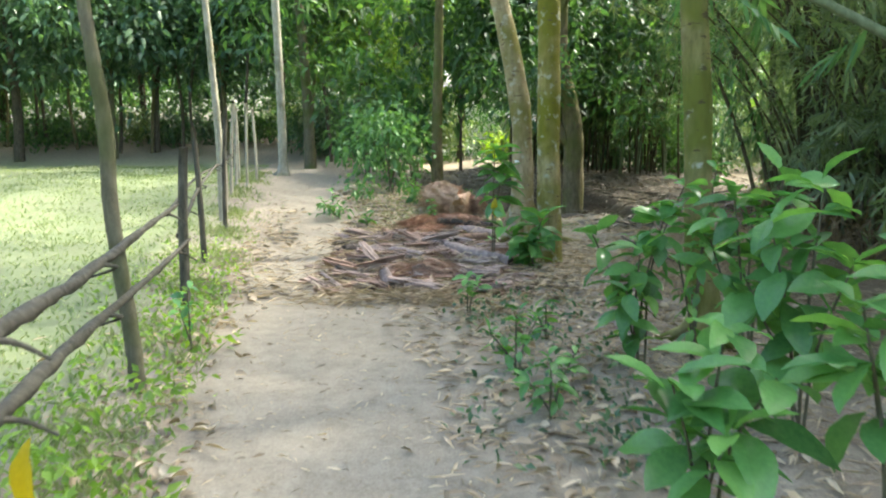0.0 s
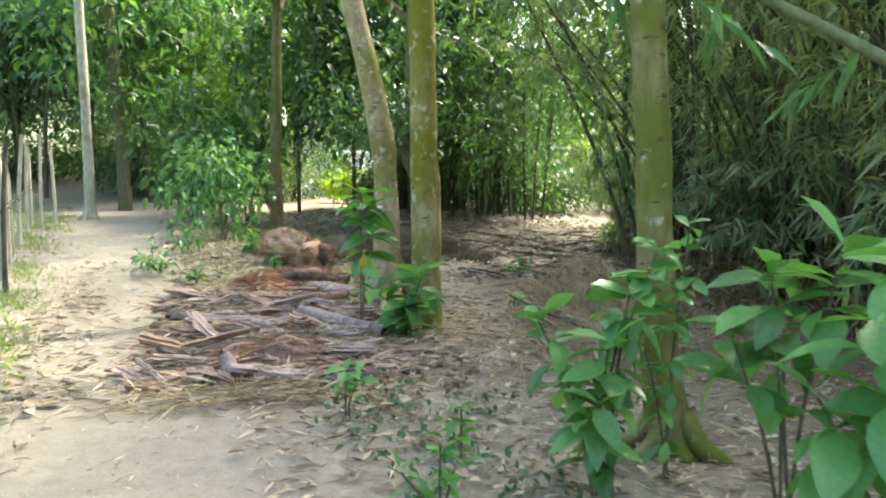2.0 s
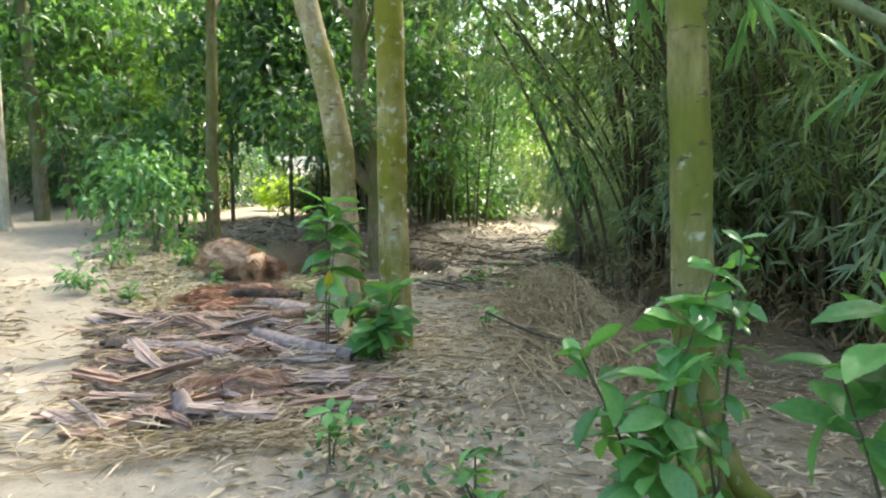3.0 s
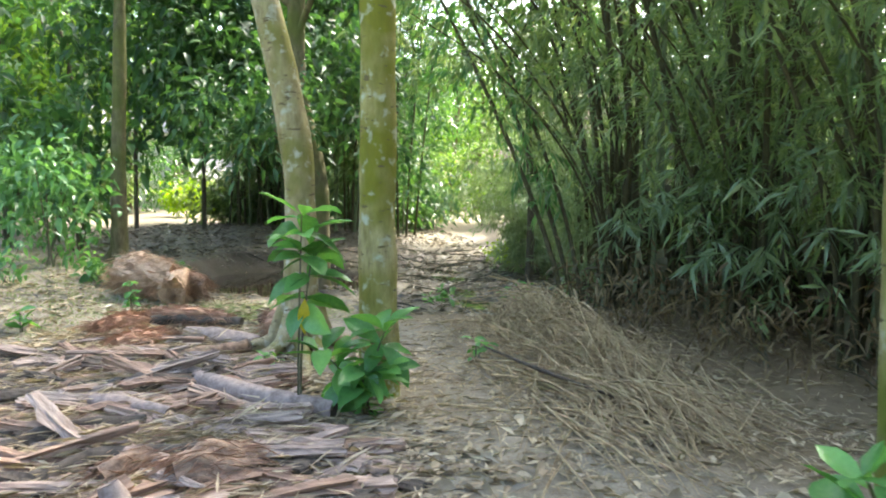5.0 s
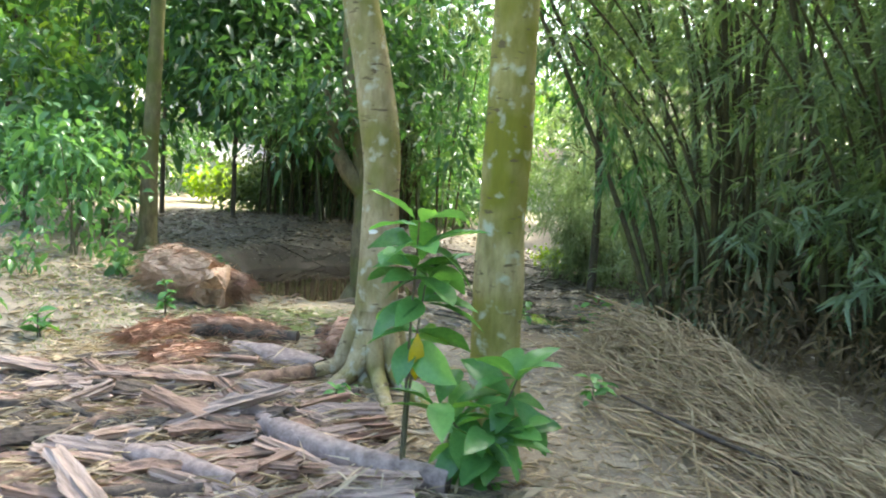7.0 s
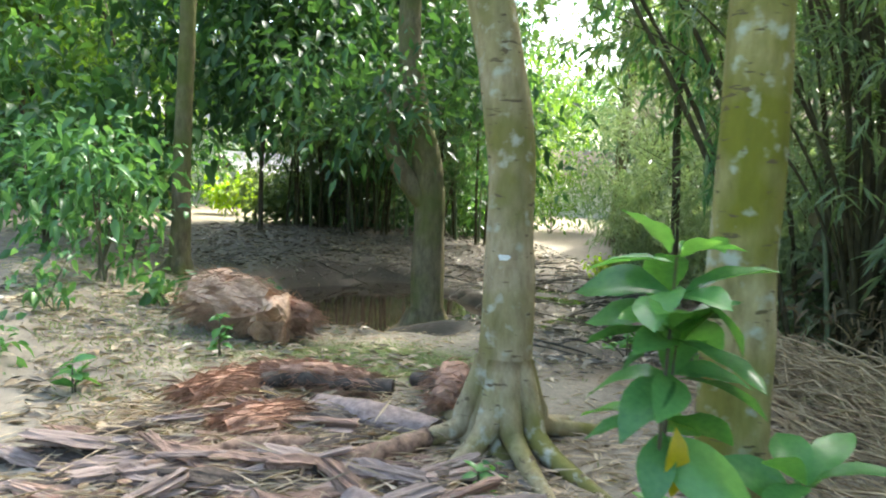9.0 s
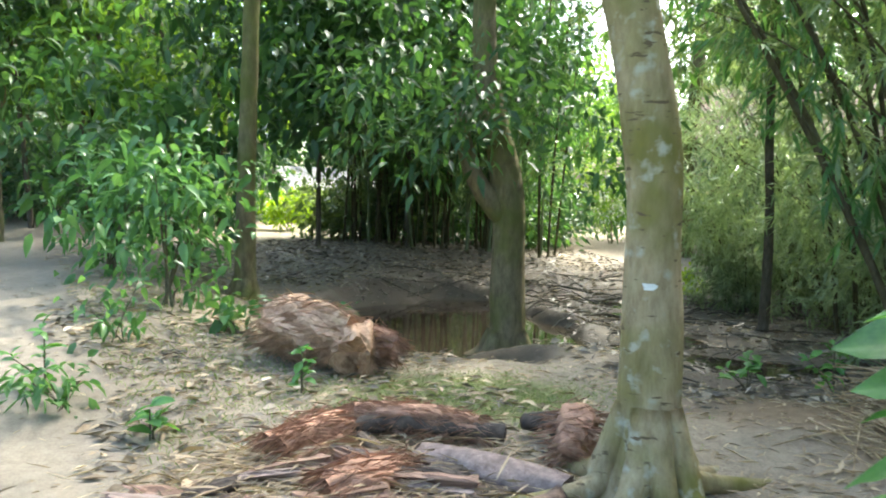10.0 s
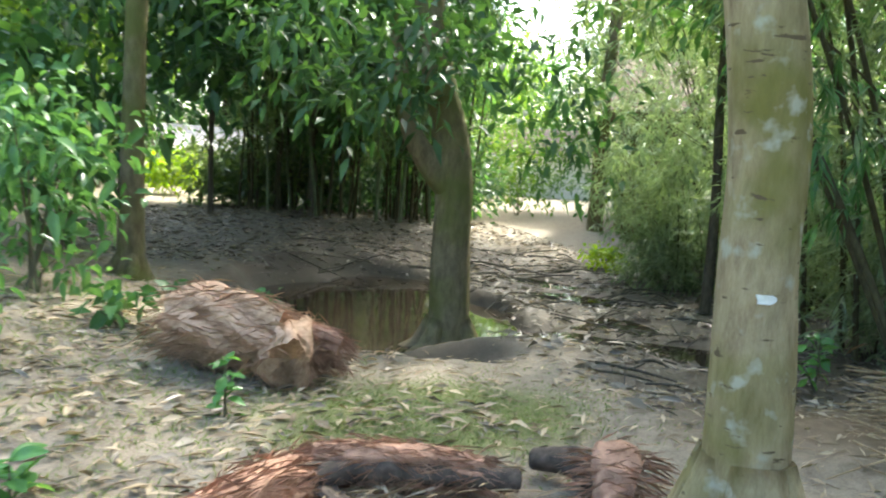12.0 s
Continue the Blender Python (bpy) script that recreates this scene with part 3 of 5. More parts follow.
# tall trees added beyond the pool and the thicket to cast shade, and slim trunks behind the meadow
for i, (x, y) in enumerate([(12.0, 23.0), (6.4, 27.5), (13.6, 14.6), (10.5, 9.5), (10.0, 4.0)]):
    tree("tree", (x, y), [(0, 0, 3), (0.2, 0, 6.5), (0.1, 0.1, 10.5)], [0.22, 0.18, 0.16, 0.09], "tall added tree with a high crown out of view for shade", BARK_MID,
         [((0, 0, 10.5), (3.6, 3.6, 2.4), 130)], leaf_size=0.26, n_each=50, spread=0.5, limbs=6, seed=70 + i, sides=9, group="shade trees")
for i in range(22):
    x, y = -24 + 22.5 * ((i * 0.618) % 1), 26.5 + 6 * ((i * 0.377) % 1)
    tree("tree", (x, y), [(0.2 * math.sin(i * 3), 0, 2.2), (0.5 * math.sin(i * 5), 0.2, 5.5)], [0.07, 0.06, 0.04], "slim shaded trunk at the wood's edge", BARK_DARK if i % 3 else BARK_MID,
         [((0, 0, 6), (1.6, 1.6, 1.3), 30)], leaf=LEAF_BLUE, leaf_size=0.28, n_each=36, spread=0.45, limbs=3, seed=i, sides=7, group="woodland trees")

for i, (x, y) in enumerate([(17.6, 27.6), (11.2, 31.0), (20.5, 30.0)]):
    tree("tree", (x, y), [(0, 0, 2.0), (0.2, 0, 5), (0.1, 0.1, 8.5)], [0.14, 0.12, 0.1, 0.05], "leafy tree at the edge of the clearing", BARK_YOUNG,
         [((0, 0, 6.0), (2.2, 2.2, 4.2), 110)], leaf=LEAF_BAMBOO if i != 1 else LEAF_CROWN, leaf_size=0.28, n_each=40, spread=0.5, limbs=6, seed=180 + i, sides=8, group="clearing trees")
for i, (x, y) in enumerate([(16.8, 38.0), (20.5, 42.0)]):
    tree("tree", (x, y), [(0, 0, 2.5), (0.2, 0, 6), (0.1, 0.1, 9.5)], [0.2, 0.16, 0.13, 0.06], "sunlit open-crowned tree across the clearing", BARK_MID,
         [((0, 0, 6.4), (3.6, 3.6, 3.8), 70)], leaf=LEAF_SUNNY, leaf_size=0.32, n_each=26, spread=0.6, limbs=7, seed=90 + i, sides=8, group="clearing trees", oval=True)

# far woodland that closes the view all round
for i in range(44):
    a = 2 * math.pi * i / 44
    rr = 42 + 9 * math.sin(i * 5.1)
    x, y = rr * math.sin(a) + 2, rr * math.cos(a) + 9
    if 28 < math.degrees(math.atan2(x + 1.2, y - 8)) < 33.5:
        continue
    h = 8 + 3 * math.sin(i * 3.3) ** 2
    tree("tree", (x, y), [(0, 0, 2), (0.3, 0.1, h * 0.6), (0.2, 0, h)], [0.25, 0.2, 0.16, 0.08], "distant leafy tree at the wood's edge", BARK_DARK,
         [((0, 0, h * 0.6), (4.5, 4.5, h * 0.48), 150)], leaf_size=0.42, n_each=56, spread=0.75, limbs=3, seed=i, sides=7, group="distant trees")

# ---- fence ----
fence = thing("fence", (-2.3, 6.15, 0), "rough fence of crooked stakes and branch rails", "fence")
inv = fence.matrix_world.inverted()
for k, (x, y, h, r, dx, m) in enumerate([(-2.22, 6.15, 1.38, 0.045, 0.06, POST), (-4.05, 15.2, 1.7, 0.03, 0.05, CANE), (-4.35, 17.2, 1.65, 0.032, -0.04, CANE), (-2.77, 8.38, 1.55, 0.035, -0.05, POST), (-3.3, 11.0, 1.85, 0.032, 0.1, POST), (-3.75, 12.6, 1.45, 0.036, 0.03, CANE), (-3.95, 13.4, 1.25, 0.03, 0.0, CANE), (-4.1, 14.2, 1.75, 0.034, 0.12, CANE), (-4.3, 15.3, 1.6, 0.03, 0.06, CANE), (-4.6, 16.6, 1.5, 0.03, 0.0, CANE), (-1.06, 1.1, 1.2, 0.04, 0.0, POST)]):
    z = gz(x, y)
    v = tube([(x, y, z - 0.1), (x + dx * 0.3, y, z + h * 0.5), (x + dx, y, z + h)], [r * 1.05, r * 0.95, r * 0.85], 8, 9, 0.15, k)
    ob = part("post", mesh_of("post", *v, m), fence)
    ob.matrix_parent_inverse = inv
for k, (pts, r) in enumerate([([(-1.05, 1.1, 0.95), (-1.27, 2.03, 0.93), (-1.53, 3.06, 0.885), (-1.85, 4.5, 0.9), (-2.22, 6.1, 0.9)], [0.029, 0.028, 0.026, 0.021, 0.014]),
                              ([(-1.05, 1.1, 0.72), (-1.27, 2.03, 0.70), (-1.53, 3.06, 0.65), (-1.85, 4.6, 0.6), (-2.2, 6.3, 0.58)], [0.028, 0.027, 0.025, 0.02, 0.013]),
                              ([(-2.25, 6.15, 0.62), (-2.8, 8.4, 0.86), (-3.25, 10.6, 1.05)], [0.022, 0.02, 0.013]),
                              ([(-2.35, 6.2, 0.8), (-3.0, 8.9, 0.95), (-3.5, 11.6, 1.0)], [0.016, 0.015, 0.012]),
                              ([(-3.3, 11.0, 1.0), (-3.9, 13.4, 1.05), (-4.6, 16.6, 1.2)], [0.018, 0.018, 0.014])]):
    ob = part("rail", mesh_of("rail", *tube(pts, r, 8, 40, 0.55, k + 9), POST), fence)
    ob.matrix_parent_inverse = inv
    for q in range(3):
        c = spline(pts, 10)[2 + 3 * q]
        part("twig", mesh_of("twig", *tube([c, (c[0] + 0.05, c[1] + 0.06, c[2] - 0.03), (c[0] + 0.12 * (-1) ** q, c[1] + 0.1, c[2] - 0.09)], [r[1] * 0.5, r[1] * 0.35, r[1] * 0.2], 6, 6), POST), ob)

# ---- undergrowth and shrubs ----


def shrub(name, at, height, radius, label, leaf, size, n, each=26, category="shrub", group="", stems=5, low=0.15, ratio=0.45, spread=0.16):
    t = thing(name, (*at, gz(*at) - 0.02), label, category, group)
    cs = ellipsoid(n, (0, 0, height * (0.5 + low / 2)), (radius, radius, height * (0.5 - low / 2)), 0.3)
    for k in range(stems):
        c = cs[k]
        part("stem", mesh_of("stem", *tube([(0.06 * math.sin(k * 2), 0.06 * math.cos(k * 2), 0), (c[0] * 0.4, c[1] * 0.4, c[2] * 0.55), c], [min(0.018, height * 0.012), min(0.012, height * 0.009), 0.004], 5, 7), BARK_YOUNG), t)
    part("foliage", leaf_mesh("foliage", leaf, [clumps(cs, each, spread, size, ratio, oval=size < 0.3 and height > 0.3 and at[1] < 21)]), t)
    return t


shrub("shrub", (-1.1, 15.2), 1.75, 0.72, "leafy green shrub beside the path", LEAF_LIGHT, 0.17, 52, 12, spread=0.2)
shrub("shrub", (-1.75, 16.8), 1.6, 0.6, "leafy green shrub beside the path", LEAF_LIGHT, 0.17, 36, 13, spread=0.2)
shrub("shrub", (-0.75, 17.8), 3.0, 0.9, "tall leafy shrub under the trees", LEAF_CROWN, 0.26, 56, 10, spread=0.24)
shrub("shrub", (-2.0, 19.6), 3.4, 1.1, "tall leafy shrub under the trees", LEAF_CROWN, 0.27, 64, 10, spread=0.28)
shrub("shrub", (-1.75, 12.2), 0.35, 0.25, "low leafy weed beside the path", LEAF_LIGHT, 0.11, 10, 9, spread=0.1)
shrub("shrub", (-1.5, 13.6), 0.5, 0.3, "low leafy weed beside the path", LEAF_LIGHT, 0.11, 9, 9, spread=0.1)
shrub("weed", (-0.5, 14.4), 0.35, 0.25, "bright broad-leaved weed beside the root ball", LEAF_LIGHT, 0.2, 8, 6, spread=0.08, stems=3)
shrub("weed", (0.45, 14.0), 0.45, 0.16, "small green weed behind the root ball", LEAF_LIGHT, 0.12, 7, 6, spread=0.06, stems=3)
shrub("shrub", (2.5, 29.6), 1.25, 0.75, "sunlit yellow-green bush in the clearing", LEAF_YELLOW, 0.22, 50, 14, spread=0.18)
shrub("shrub", (13.2, 22.4), 1.9, 1.2, "green bush in the clearing, sunlit in its leaf colour", LEAF_SUNNY, 0.18, 60, 20, spread=0.25)
shrub("shrub", (8.4, 25.4), 1.5, 1.0, "green bush in the clearing, sunlit in its leaf colour", LEAF_SUNNY, 0.18, 60, 16, spread=0.2)
shrub("shrub", (8.3, 18.6), 0.45, 0.3, "sunlit yellow-green bush in the clearing", LEAF_YELLOW, 0.14, 20, 12, spread=0.12)
shrub("shrub", (12.6, 27.4), 3.2, 1.8, "green bush in the clearing, sunlit in its leaf colour", LEAF_SUNNY, 0.2, 80, 20, spread=0.35)
r = np.random.default_rng(5)
k = 0
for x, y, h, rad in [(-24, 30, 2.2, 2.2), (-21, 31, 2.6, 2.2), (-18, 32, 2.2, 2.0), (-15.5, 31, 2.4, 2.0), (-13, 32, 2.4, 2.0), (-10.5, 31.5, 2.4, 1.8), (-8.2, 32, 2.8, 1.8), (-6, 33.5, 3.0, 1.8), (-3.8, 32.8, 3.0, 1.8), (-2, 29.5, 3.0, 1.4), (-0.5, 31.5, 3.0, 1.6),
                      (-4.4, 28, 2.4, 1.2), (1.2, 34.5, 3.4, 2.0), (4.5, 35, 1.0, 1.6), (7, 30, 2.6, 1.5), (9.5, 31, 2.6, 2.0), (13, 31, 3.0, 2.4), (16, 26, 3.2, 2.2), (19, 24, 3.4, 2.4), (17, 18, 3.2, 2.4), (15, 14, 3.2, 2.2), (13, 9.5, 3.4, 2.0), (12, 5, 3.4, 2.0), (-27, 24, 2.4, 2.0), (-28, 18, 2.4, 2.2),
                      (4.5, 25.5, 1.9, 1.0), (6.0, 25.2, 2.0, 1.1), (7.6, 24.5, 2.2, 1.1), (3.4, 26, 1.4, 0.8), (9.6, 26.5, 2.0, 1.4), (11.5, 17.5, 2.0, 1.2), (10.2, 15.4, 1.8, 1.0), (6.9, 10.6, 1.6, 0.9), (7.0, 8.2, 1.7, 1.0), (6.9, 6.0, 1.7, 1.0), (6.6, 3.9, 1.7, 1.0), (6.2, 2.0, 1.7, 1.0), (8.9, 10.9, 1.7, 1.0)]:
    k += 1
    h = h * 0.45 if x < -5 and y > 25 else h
    # Thicket mounds screen the bright ground behind; their dark leaf stands for shade.
    shrub("shrub", (x, y), h, rad, "tangled dead bamboo leaves, darkened to stand for thicket shade" if 5.5 < x < 9 and y < 12.5 else "dense dark undergrowth bush", LEAF_DEAD_SHADE if 5.5 < x < 9 and y < 12.5 else (LEAF_BLUE, LEAF_CROWN, LEAF_BAMBOO)[k % 3], 0.24, 60, 30, group="undergrowth", stems=3, low=0.0, spread=0.42)

# low-hanging trees behind the pool
for i, (x, y, cx, cy, cz, rx, rz, n) in enumerate([(2.2, 23.6, 0.0, -4.6, 3.4, 2.0, 1.3, 80), (0.6, 24.4, 0.0, -3.4, 4.0, 1.8, 1.6, 70), (4.2, 23.2, 0.0, -3.0, 3.9, 1.8, 1.4, 70)]):
    tree("tree", (x, y), [(0.0, 0, 2.0), (cx * 0.3, cy * 0.2, cz * 0.9), (cx * 0.6, cy * 0.8, cz + 1.6)], [0.06, 0.055, 0.05, 0.03], "dark leafy tree leaning over the pool", BARK_DARK,
         [((cx, cy, cz), (rx, rx, rz), n), ((cx, cy + 1, cz + 2.5), (rx, rx, 1.2), n)], leaf=LEAF_DARK, leaf_size=0.25, n_each=28, spread=0.35, limbs=5, seed=40 + i, sides=8, oval=True)

# low leafy bamboo over the ditch, and the canes that lean across
for i, (x, y, n, sz) in enumerate([(7.3, 12.6, 12, 0.38), (8.6, 14.6, 14, 0.62), (10.5, 13.0, 14, 1.0), (8.3, 16.7, 12, 0.4), (9.6, 16.6, 14, 0.75), (11.4, 19.0, 14, 0.75), (13.4, 21.4, 14, 0.85)]):
    # Paler leaf colour stands in for light on these clumps.
    bamboo((x, y), n, 0.6, "low leafy bamboo drooping over the ditch", 7000, 0.17, 0.2, 80 + i, sz, "bamboo thicket", (5, 3, 5, 2), LEAF_SPRAY, 170)
for pts, rr, m, lab in [([(4.7, 3.1, 0.0), (3.9, 3.6, 0.9), (3.1, 4.2, 1.67), (2.36, 4.8, 2.3), (1.0, 5.9, 3.3)], [0.04, 0.036, 0.033, 0.03, 0.02], CULM_PALE, "pale green bamboo cane leaning across the thicket"),
                        ([(5.0, 11.3, -0.1), (4.9, 11.9, 1.2), (4.5, 12.6, 2.8), (3.9, 13.4, 4.6)], [0.036, 0.033, 0.03, 0.02], CULM, "dark bamboo cane leaning out of the thicket"),
                        ([(5.3, 11.5, -0.1), (5.3, 12.2, 1.2), (5.1, 13.0, 2.8), (4.7, 14.0, 4.6)], [0.034, 0.032, 0.03, 0.02], CULM, "dark bamboo cane leaning out of the thicket"),
                        ([(5.5, 11.6, -0.1), (5.3, 12.0, 1.5), (4.7, 12.4, 3.2), (3.8, 12.9, 4.8)], [0.03, 0.028, 0.026, 0.02], CULM, "dark bamboo cane leaning out of the thicket")]:
    t = thing("bamboo_cane", (*pts[0][:2], gz(*pts[0][:2])), lab, "bamboo cane", "leaning canes")
    rel = [(a - pts[0][0], b - pts[0][1], c) for a, b, c in pts]
    part("culm", mesh_of("culm", *tube(rel, rr, 8, 40, 0.05), m), t)
    line = spline(rel, 40)[14:]
    C = np.repeat(line[rng.integers(0, len(line), 16)] + rng.normal(size=(16, 3)) * (0.12, 0.12, 0.1), 14, axis=0)
    d = np.repeat(unit(rng.normal(size=(16, 3)) * (1, 1, 0.3) + (0, 0, -0.7)), 14, axis=0)
    u = np.tile(np.linspace(0, 0.45, 14), 16)[:, None]
    L = 0.2 * rng.uniform(0.7, 1.3, len(C))
    part("foliage", leaf_mesh("foliage", LEAF_LIGHT, [leaf_arrays(C + d * u, unit(d + rng.normal(size=C.shape) * 0.5 + (0, 0, -0.6)), L, L * 0.19, 0.15, None, 0.2)]), t, "hanging sprays of narrow light green leaves")

# arching canes whose leafy ends hang over the ditch
def fans(line, n, leaf, per=9, spread=(0.3, 0.3, 0.2), reach=0.25):
    """Fans of narrow leaves that hang from twig ends along a line."""
    C = line[rng.integers(0, len(line), n)] + rng.normal(size=(n, 3)) * spread
    d = unit(rng.normal(size=(n, 3)) * (1, 1, 0.3) + (0, 0, -0.3))
    C, d = np.repeat(C + d * reach * rng.uniform(0.2, 1, n)[:, None], per, axis=0), np.repeat(d, per, axis=0)
    way = unit(d * 0.6 + rng.normal(size=C.shape) * (0.8, 0.8, 0.35) + (0, 0, -0.35))
    L = leaf * rng.uniform(0.65, 1.25, len(C))
    return leaf_arrays(C + rng.normal(size=C.shape) * 0.02, way, L, L * 0.15, 0.15, None, 0.28)


for k, (foot, bend, tip, n) in enumerate([((6.2, 12.1), (5.3, 13.3, 4.9), (3.9, 14.6, 4.3), 95), ((6.4, 12.6), (5.4, 13.4, 5.8), (4.3, 14.0, 5.2), 95), ((7.0, 13.6), (6.3, 14.2, 4.4), (5.4, 14.6, 4.3), 60), ((6.8, 13.0), (6.0, 13.6, 4.8), (5.2, 13.4, 3.6), 70),
                                          ((5.6, 11.3), (5.0, 12.0, 5.0), (4.2, 12.6, 4.9), 75), ((7.6, 14.4), (6.9, 15.4, 4.6), (5.9, 16.4, 4.2), 70), ((8.2, 15.2), (7.6, 16.8, 5.4), (6.7, 18.0, 5.2), 70)]):
    t = thing("bamboo_cane", (*foot, gz(*foot) - 0.05), "arching bamboo cane with hanging leaf sprays", "bamboo cane", "arching canes")
    b, e = np.array(bend) - (*foot, 0), np.array(tip) - (*foot, 0)
    pts = [(0, 0, 0), tuple(b * (0.3, 0.3, 0.55)), tuple(b), tuple(e)]
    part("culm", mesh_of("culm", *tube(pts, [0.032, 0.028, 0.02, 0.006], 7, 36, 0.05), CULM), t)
    line = spline(pts, 60)
    part("foliage", leaf_mesh("foliage", LEAF_BAMBOO, [fans(line[26:], n, 0.21, 11, (0.42, 0.42, 0.4), 0.4)]), t)
for k, (x, y, z) in enumerate([(4.95, 10.2, 1.35), (5.0, 9.3, 1.75), (4.9, 8.5, 1.15), (4.8, 7.7, 1.6), (4.6, 6.6, 1.25), (4.4, 5.6, 1.6)]):
    t = thing("bamboo_shoot", (x + 0.55, y, gz(x + 0.55, y) - 0.05), "slender bamboo shoot with broad pale leaf fans", "bamboo", "bamboo shoots")
    pts = [(0, 0, 0), (-0.1, 0.05, z * 0.6), (-0.4, 0.0, z), (-0.75, -0.08, z - 0.12)]
    part("culm", mesh_of("culm", *tube(pts, [0.012, 0.01, 0.006, 0.002], 6, 20), CULM), t)
    part("foliage", leaf_mesh("foliage", LEAF_SPRAY, [fans(spline(pts, 40)[18:], 17, 0.25, 8, (0.16, 0.26, 0.16), 0.2)]), t)
# dead leaves and dry stalks along the thicket's foot
for k in range(9):
    x, y = 4.75 + 0.2 * math.sin(k * 2.3), 3.6 + 0.85 * k
    shrub("dead_brush", (x, y), 0.62 + 0.14 * math.sin(k * 1.9), 0.5, "dry brown bamboo leaves fallen at the thicket's foot", LEAF_BROWN, 0.17, 22, 16, "brush", "dead brush", 4, 0.0, 0.12, 0.25)

# ---- broad-leaved plants with single leaves ----


def big_leaf(curl, ratio):
    """A blade of unit length along +x: oval, folded at the midrib and drooping."""
    n = 9
    V, F = [], []
    for i in range(n):
        u = i / (n - 1)
        w = ratio * 0.5 * (math.sin(math.pi * u ** 1.2) ** 0.85 if 0 < u < 1 else 0.02)
        z = 0.10 * u - curl * u * u
        ripple = 0.012 * math.sin(i * 2.4)
        V += [(u, -w, z + w * 0.28 + ripple), (u, -w * 0.5, z + w * 0.22), (u, 0, z), (u, w * 0.5, z + w * 0.22), (u, w, z + w * 0.28 - ripple)]
    for i in range(n - 1):
        for j in range(4):
            a = i * 5 + j
            F.append((a, a + 1, a + 6, a + 5))
    return V, F


BLADES = [mesh_of("leaf", *big_leaf(c, q), LEAF_BIG) for c, q in ((0.28, 0.46), (0.42, 0.5), (0.16, 0.43), (0.6, 0.46))]
GOLD = mesh_of("leaf", *big_leaf(0.6, 0.4), LEAF_GOLD)


def plant(at, tops, leaf_len, label, seed, whorls=3, per=6, gold=False, gap=0.13, category="plant"):
    """tops: (x, y, z) ends of its stems, from the foot; leaves stand in whorls towards each end."""
    r = np.random.default_rng(seed)
    t = thing("broadleaf_plant", (*at, gz(*at) - 0.02), label, category)
    for k, (x, y, z) in enumerate(tops):
        pts = [(0.02 * k, 0.02 * math.sin(k), 0), (x * 0.35, y * 0.35, z * 0.55), (x, y, z)]
        stem = part("stem", mesh_of("stem", *tube(pts, [0.008, 0.007, 0.004], 6, 10), BARK_YOUNG), t)
        line = spline(pts, 40)
        ln = np.linalg.norm(np.diff(line, axis=0), axis=1).sum()
        for w in range(whorls):
            q = line[max(3, 39 - int(39 * w * gap / ln))]
            a0 = r.uniform(0, 360)
            for j in range(per):
                L = leaf_len * r.uniform(0.75, 1.15) * (1 - 0.12 * (w == 0))
                up = -(22 - 13 * w + r.normal() * 18)
                m = pose(*(q + r.normal(size=3) * (0.012, 0.012, 0.02)), r.normal() * 22, up, a0 + 360 * j / per + r.normal() * 26) @ Matrix.Scale(L, 4)
                part("leaf", BLADES[r.integers(0, 4)], stem, "", m)
    if gold:
        part("leaf", GOLD, t, "yellowed hanging leaf", pose(0.03, -0.04, 0.78, 0, 62, 250) @ Matrix.Scale(0.2, 4))
    return t


plant((0.55, 8.06), [(0.02, 0.0, 1.3), (0.1, 0.06, 1.02)], 0.31, "tall broad-leaved sapling with a yellowed leaf", 1, 3, 6, True, 0.15)
plant((0.97, 7.98), [(-0.28, 0.0, 0.45), (0.12, -0.05, 0.58), (0.05, 0.02, 0.36), (-0.05, -0.1, 0.3)], 0.28, "bushy broad-leaved sprout at a tree's foot", 2, 3, 5)
plant((1.2, 4.5), [(-0.25, 0.1, 0.85), (0.0, -0.1, 0.75), (0.2, 0.1, 0.95), (-0.1, -0.2, 0.55), (0.3, 0.05, 1.15)], 0.21, "bushy broad-leaved sprout at a tree's foot", 3, 4, 5)
plant((1.62, 4.62), [(0.05, 0.0, 0.95), (0.12, 0.05, 1.25), (-0.1, 0.05, 0.7)], 0.14, "climbing broad-leaved sprout on a mossy trunk", 4, 5, 4)
plant((0.92, 2.45), [(-0.12, 0.0, 0.62), (0.1, 0.12, 0.78), (0.0, -0.2, 0.5), (0.22, -0.05, 0.66)], 0.27, "large-leaved green plant beside the path", 5, 3, 4)
plant((1.62, 3.2), [(-0.15, 0.05, 1.05), (0.1, 0.1, 1.2), (0.12, -0.15, 0.9), (-0.2, 0.2, 0.8)], 0.27, "large-leaved green plant beside the path", 6, 4, 4)
plant((1.45, 2.2), [(-0.1, 0.1, 0.95), (0.1, 0.0, 1.1), (0.0, 0.2, 0.75)], 0.28, "large-leaved green plant beside the path", 7, 3, 4)
plant((1.6, 3.75), [(-0.1, 0.0, 1.12), (0.1, -0.1, 1.22), (-0.18, 0.1, 0.9), (0.05, 0.12, 1.0)], 0.24, "large-leaved green plant beside the path", 8, 3, 4)
plant((0.2, 5.9), [(0, 0, 0.32), (0.08, 0.05, 0.24)], 0.14, "small broad-leaved seedling on bare soil", 9, 2, 5, gap=0.1)
plant((0.75, 5.2), [(0, 0, 0.3), (-0.06, 0.05, 0.2)], 0.12, "small broad-leaved seedling on bare soil", 10, 2, 5, gap=0.1)
plant((0.62, 9.35), [(0, 0, 0.14), (0.1, 0.05, 0.1)], 0.09, "small broad-leaved seedling among roots", 11, 2, 5, gap=0.06)
plant((-0.2, 12.3), [(0, 0, 0.34), (0.02, 0.05, 0.2)], 0.12, "small broad-leaved seedling on bare soil", 12, 3, 4, gap=0.1)
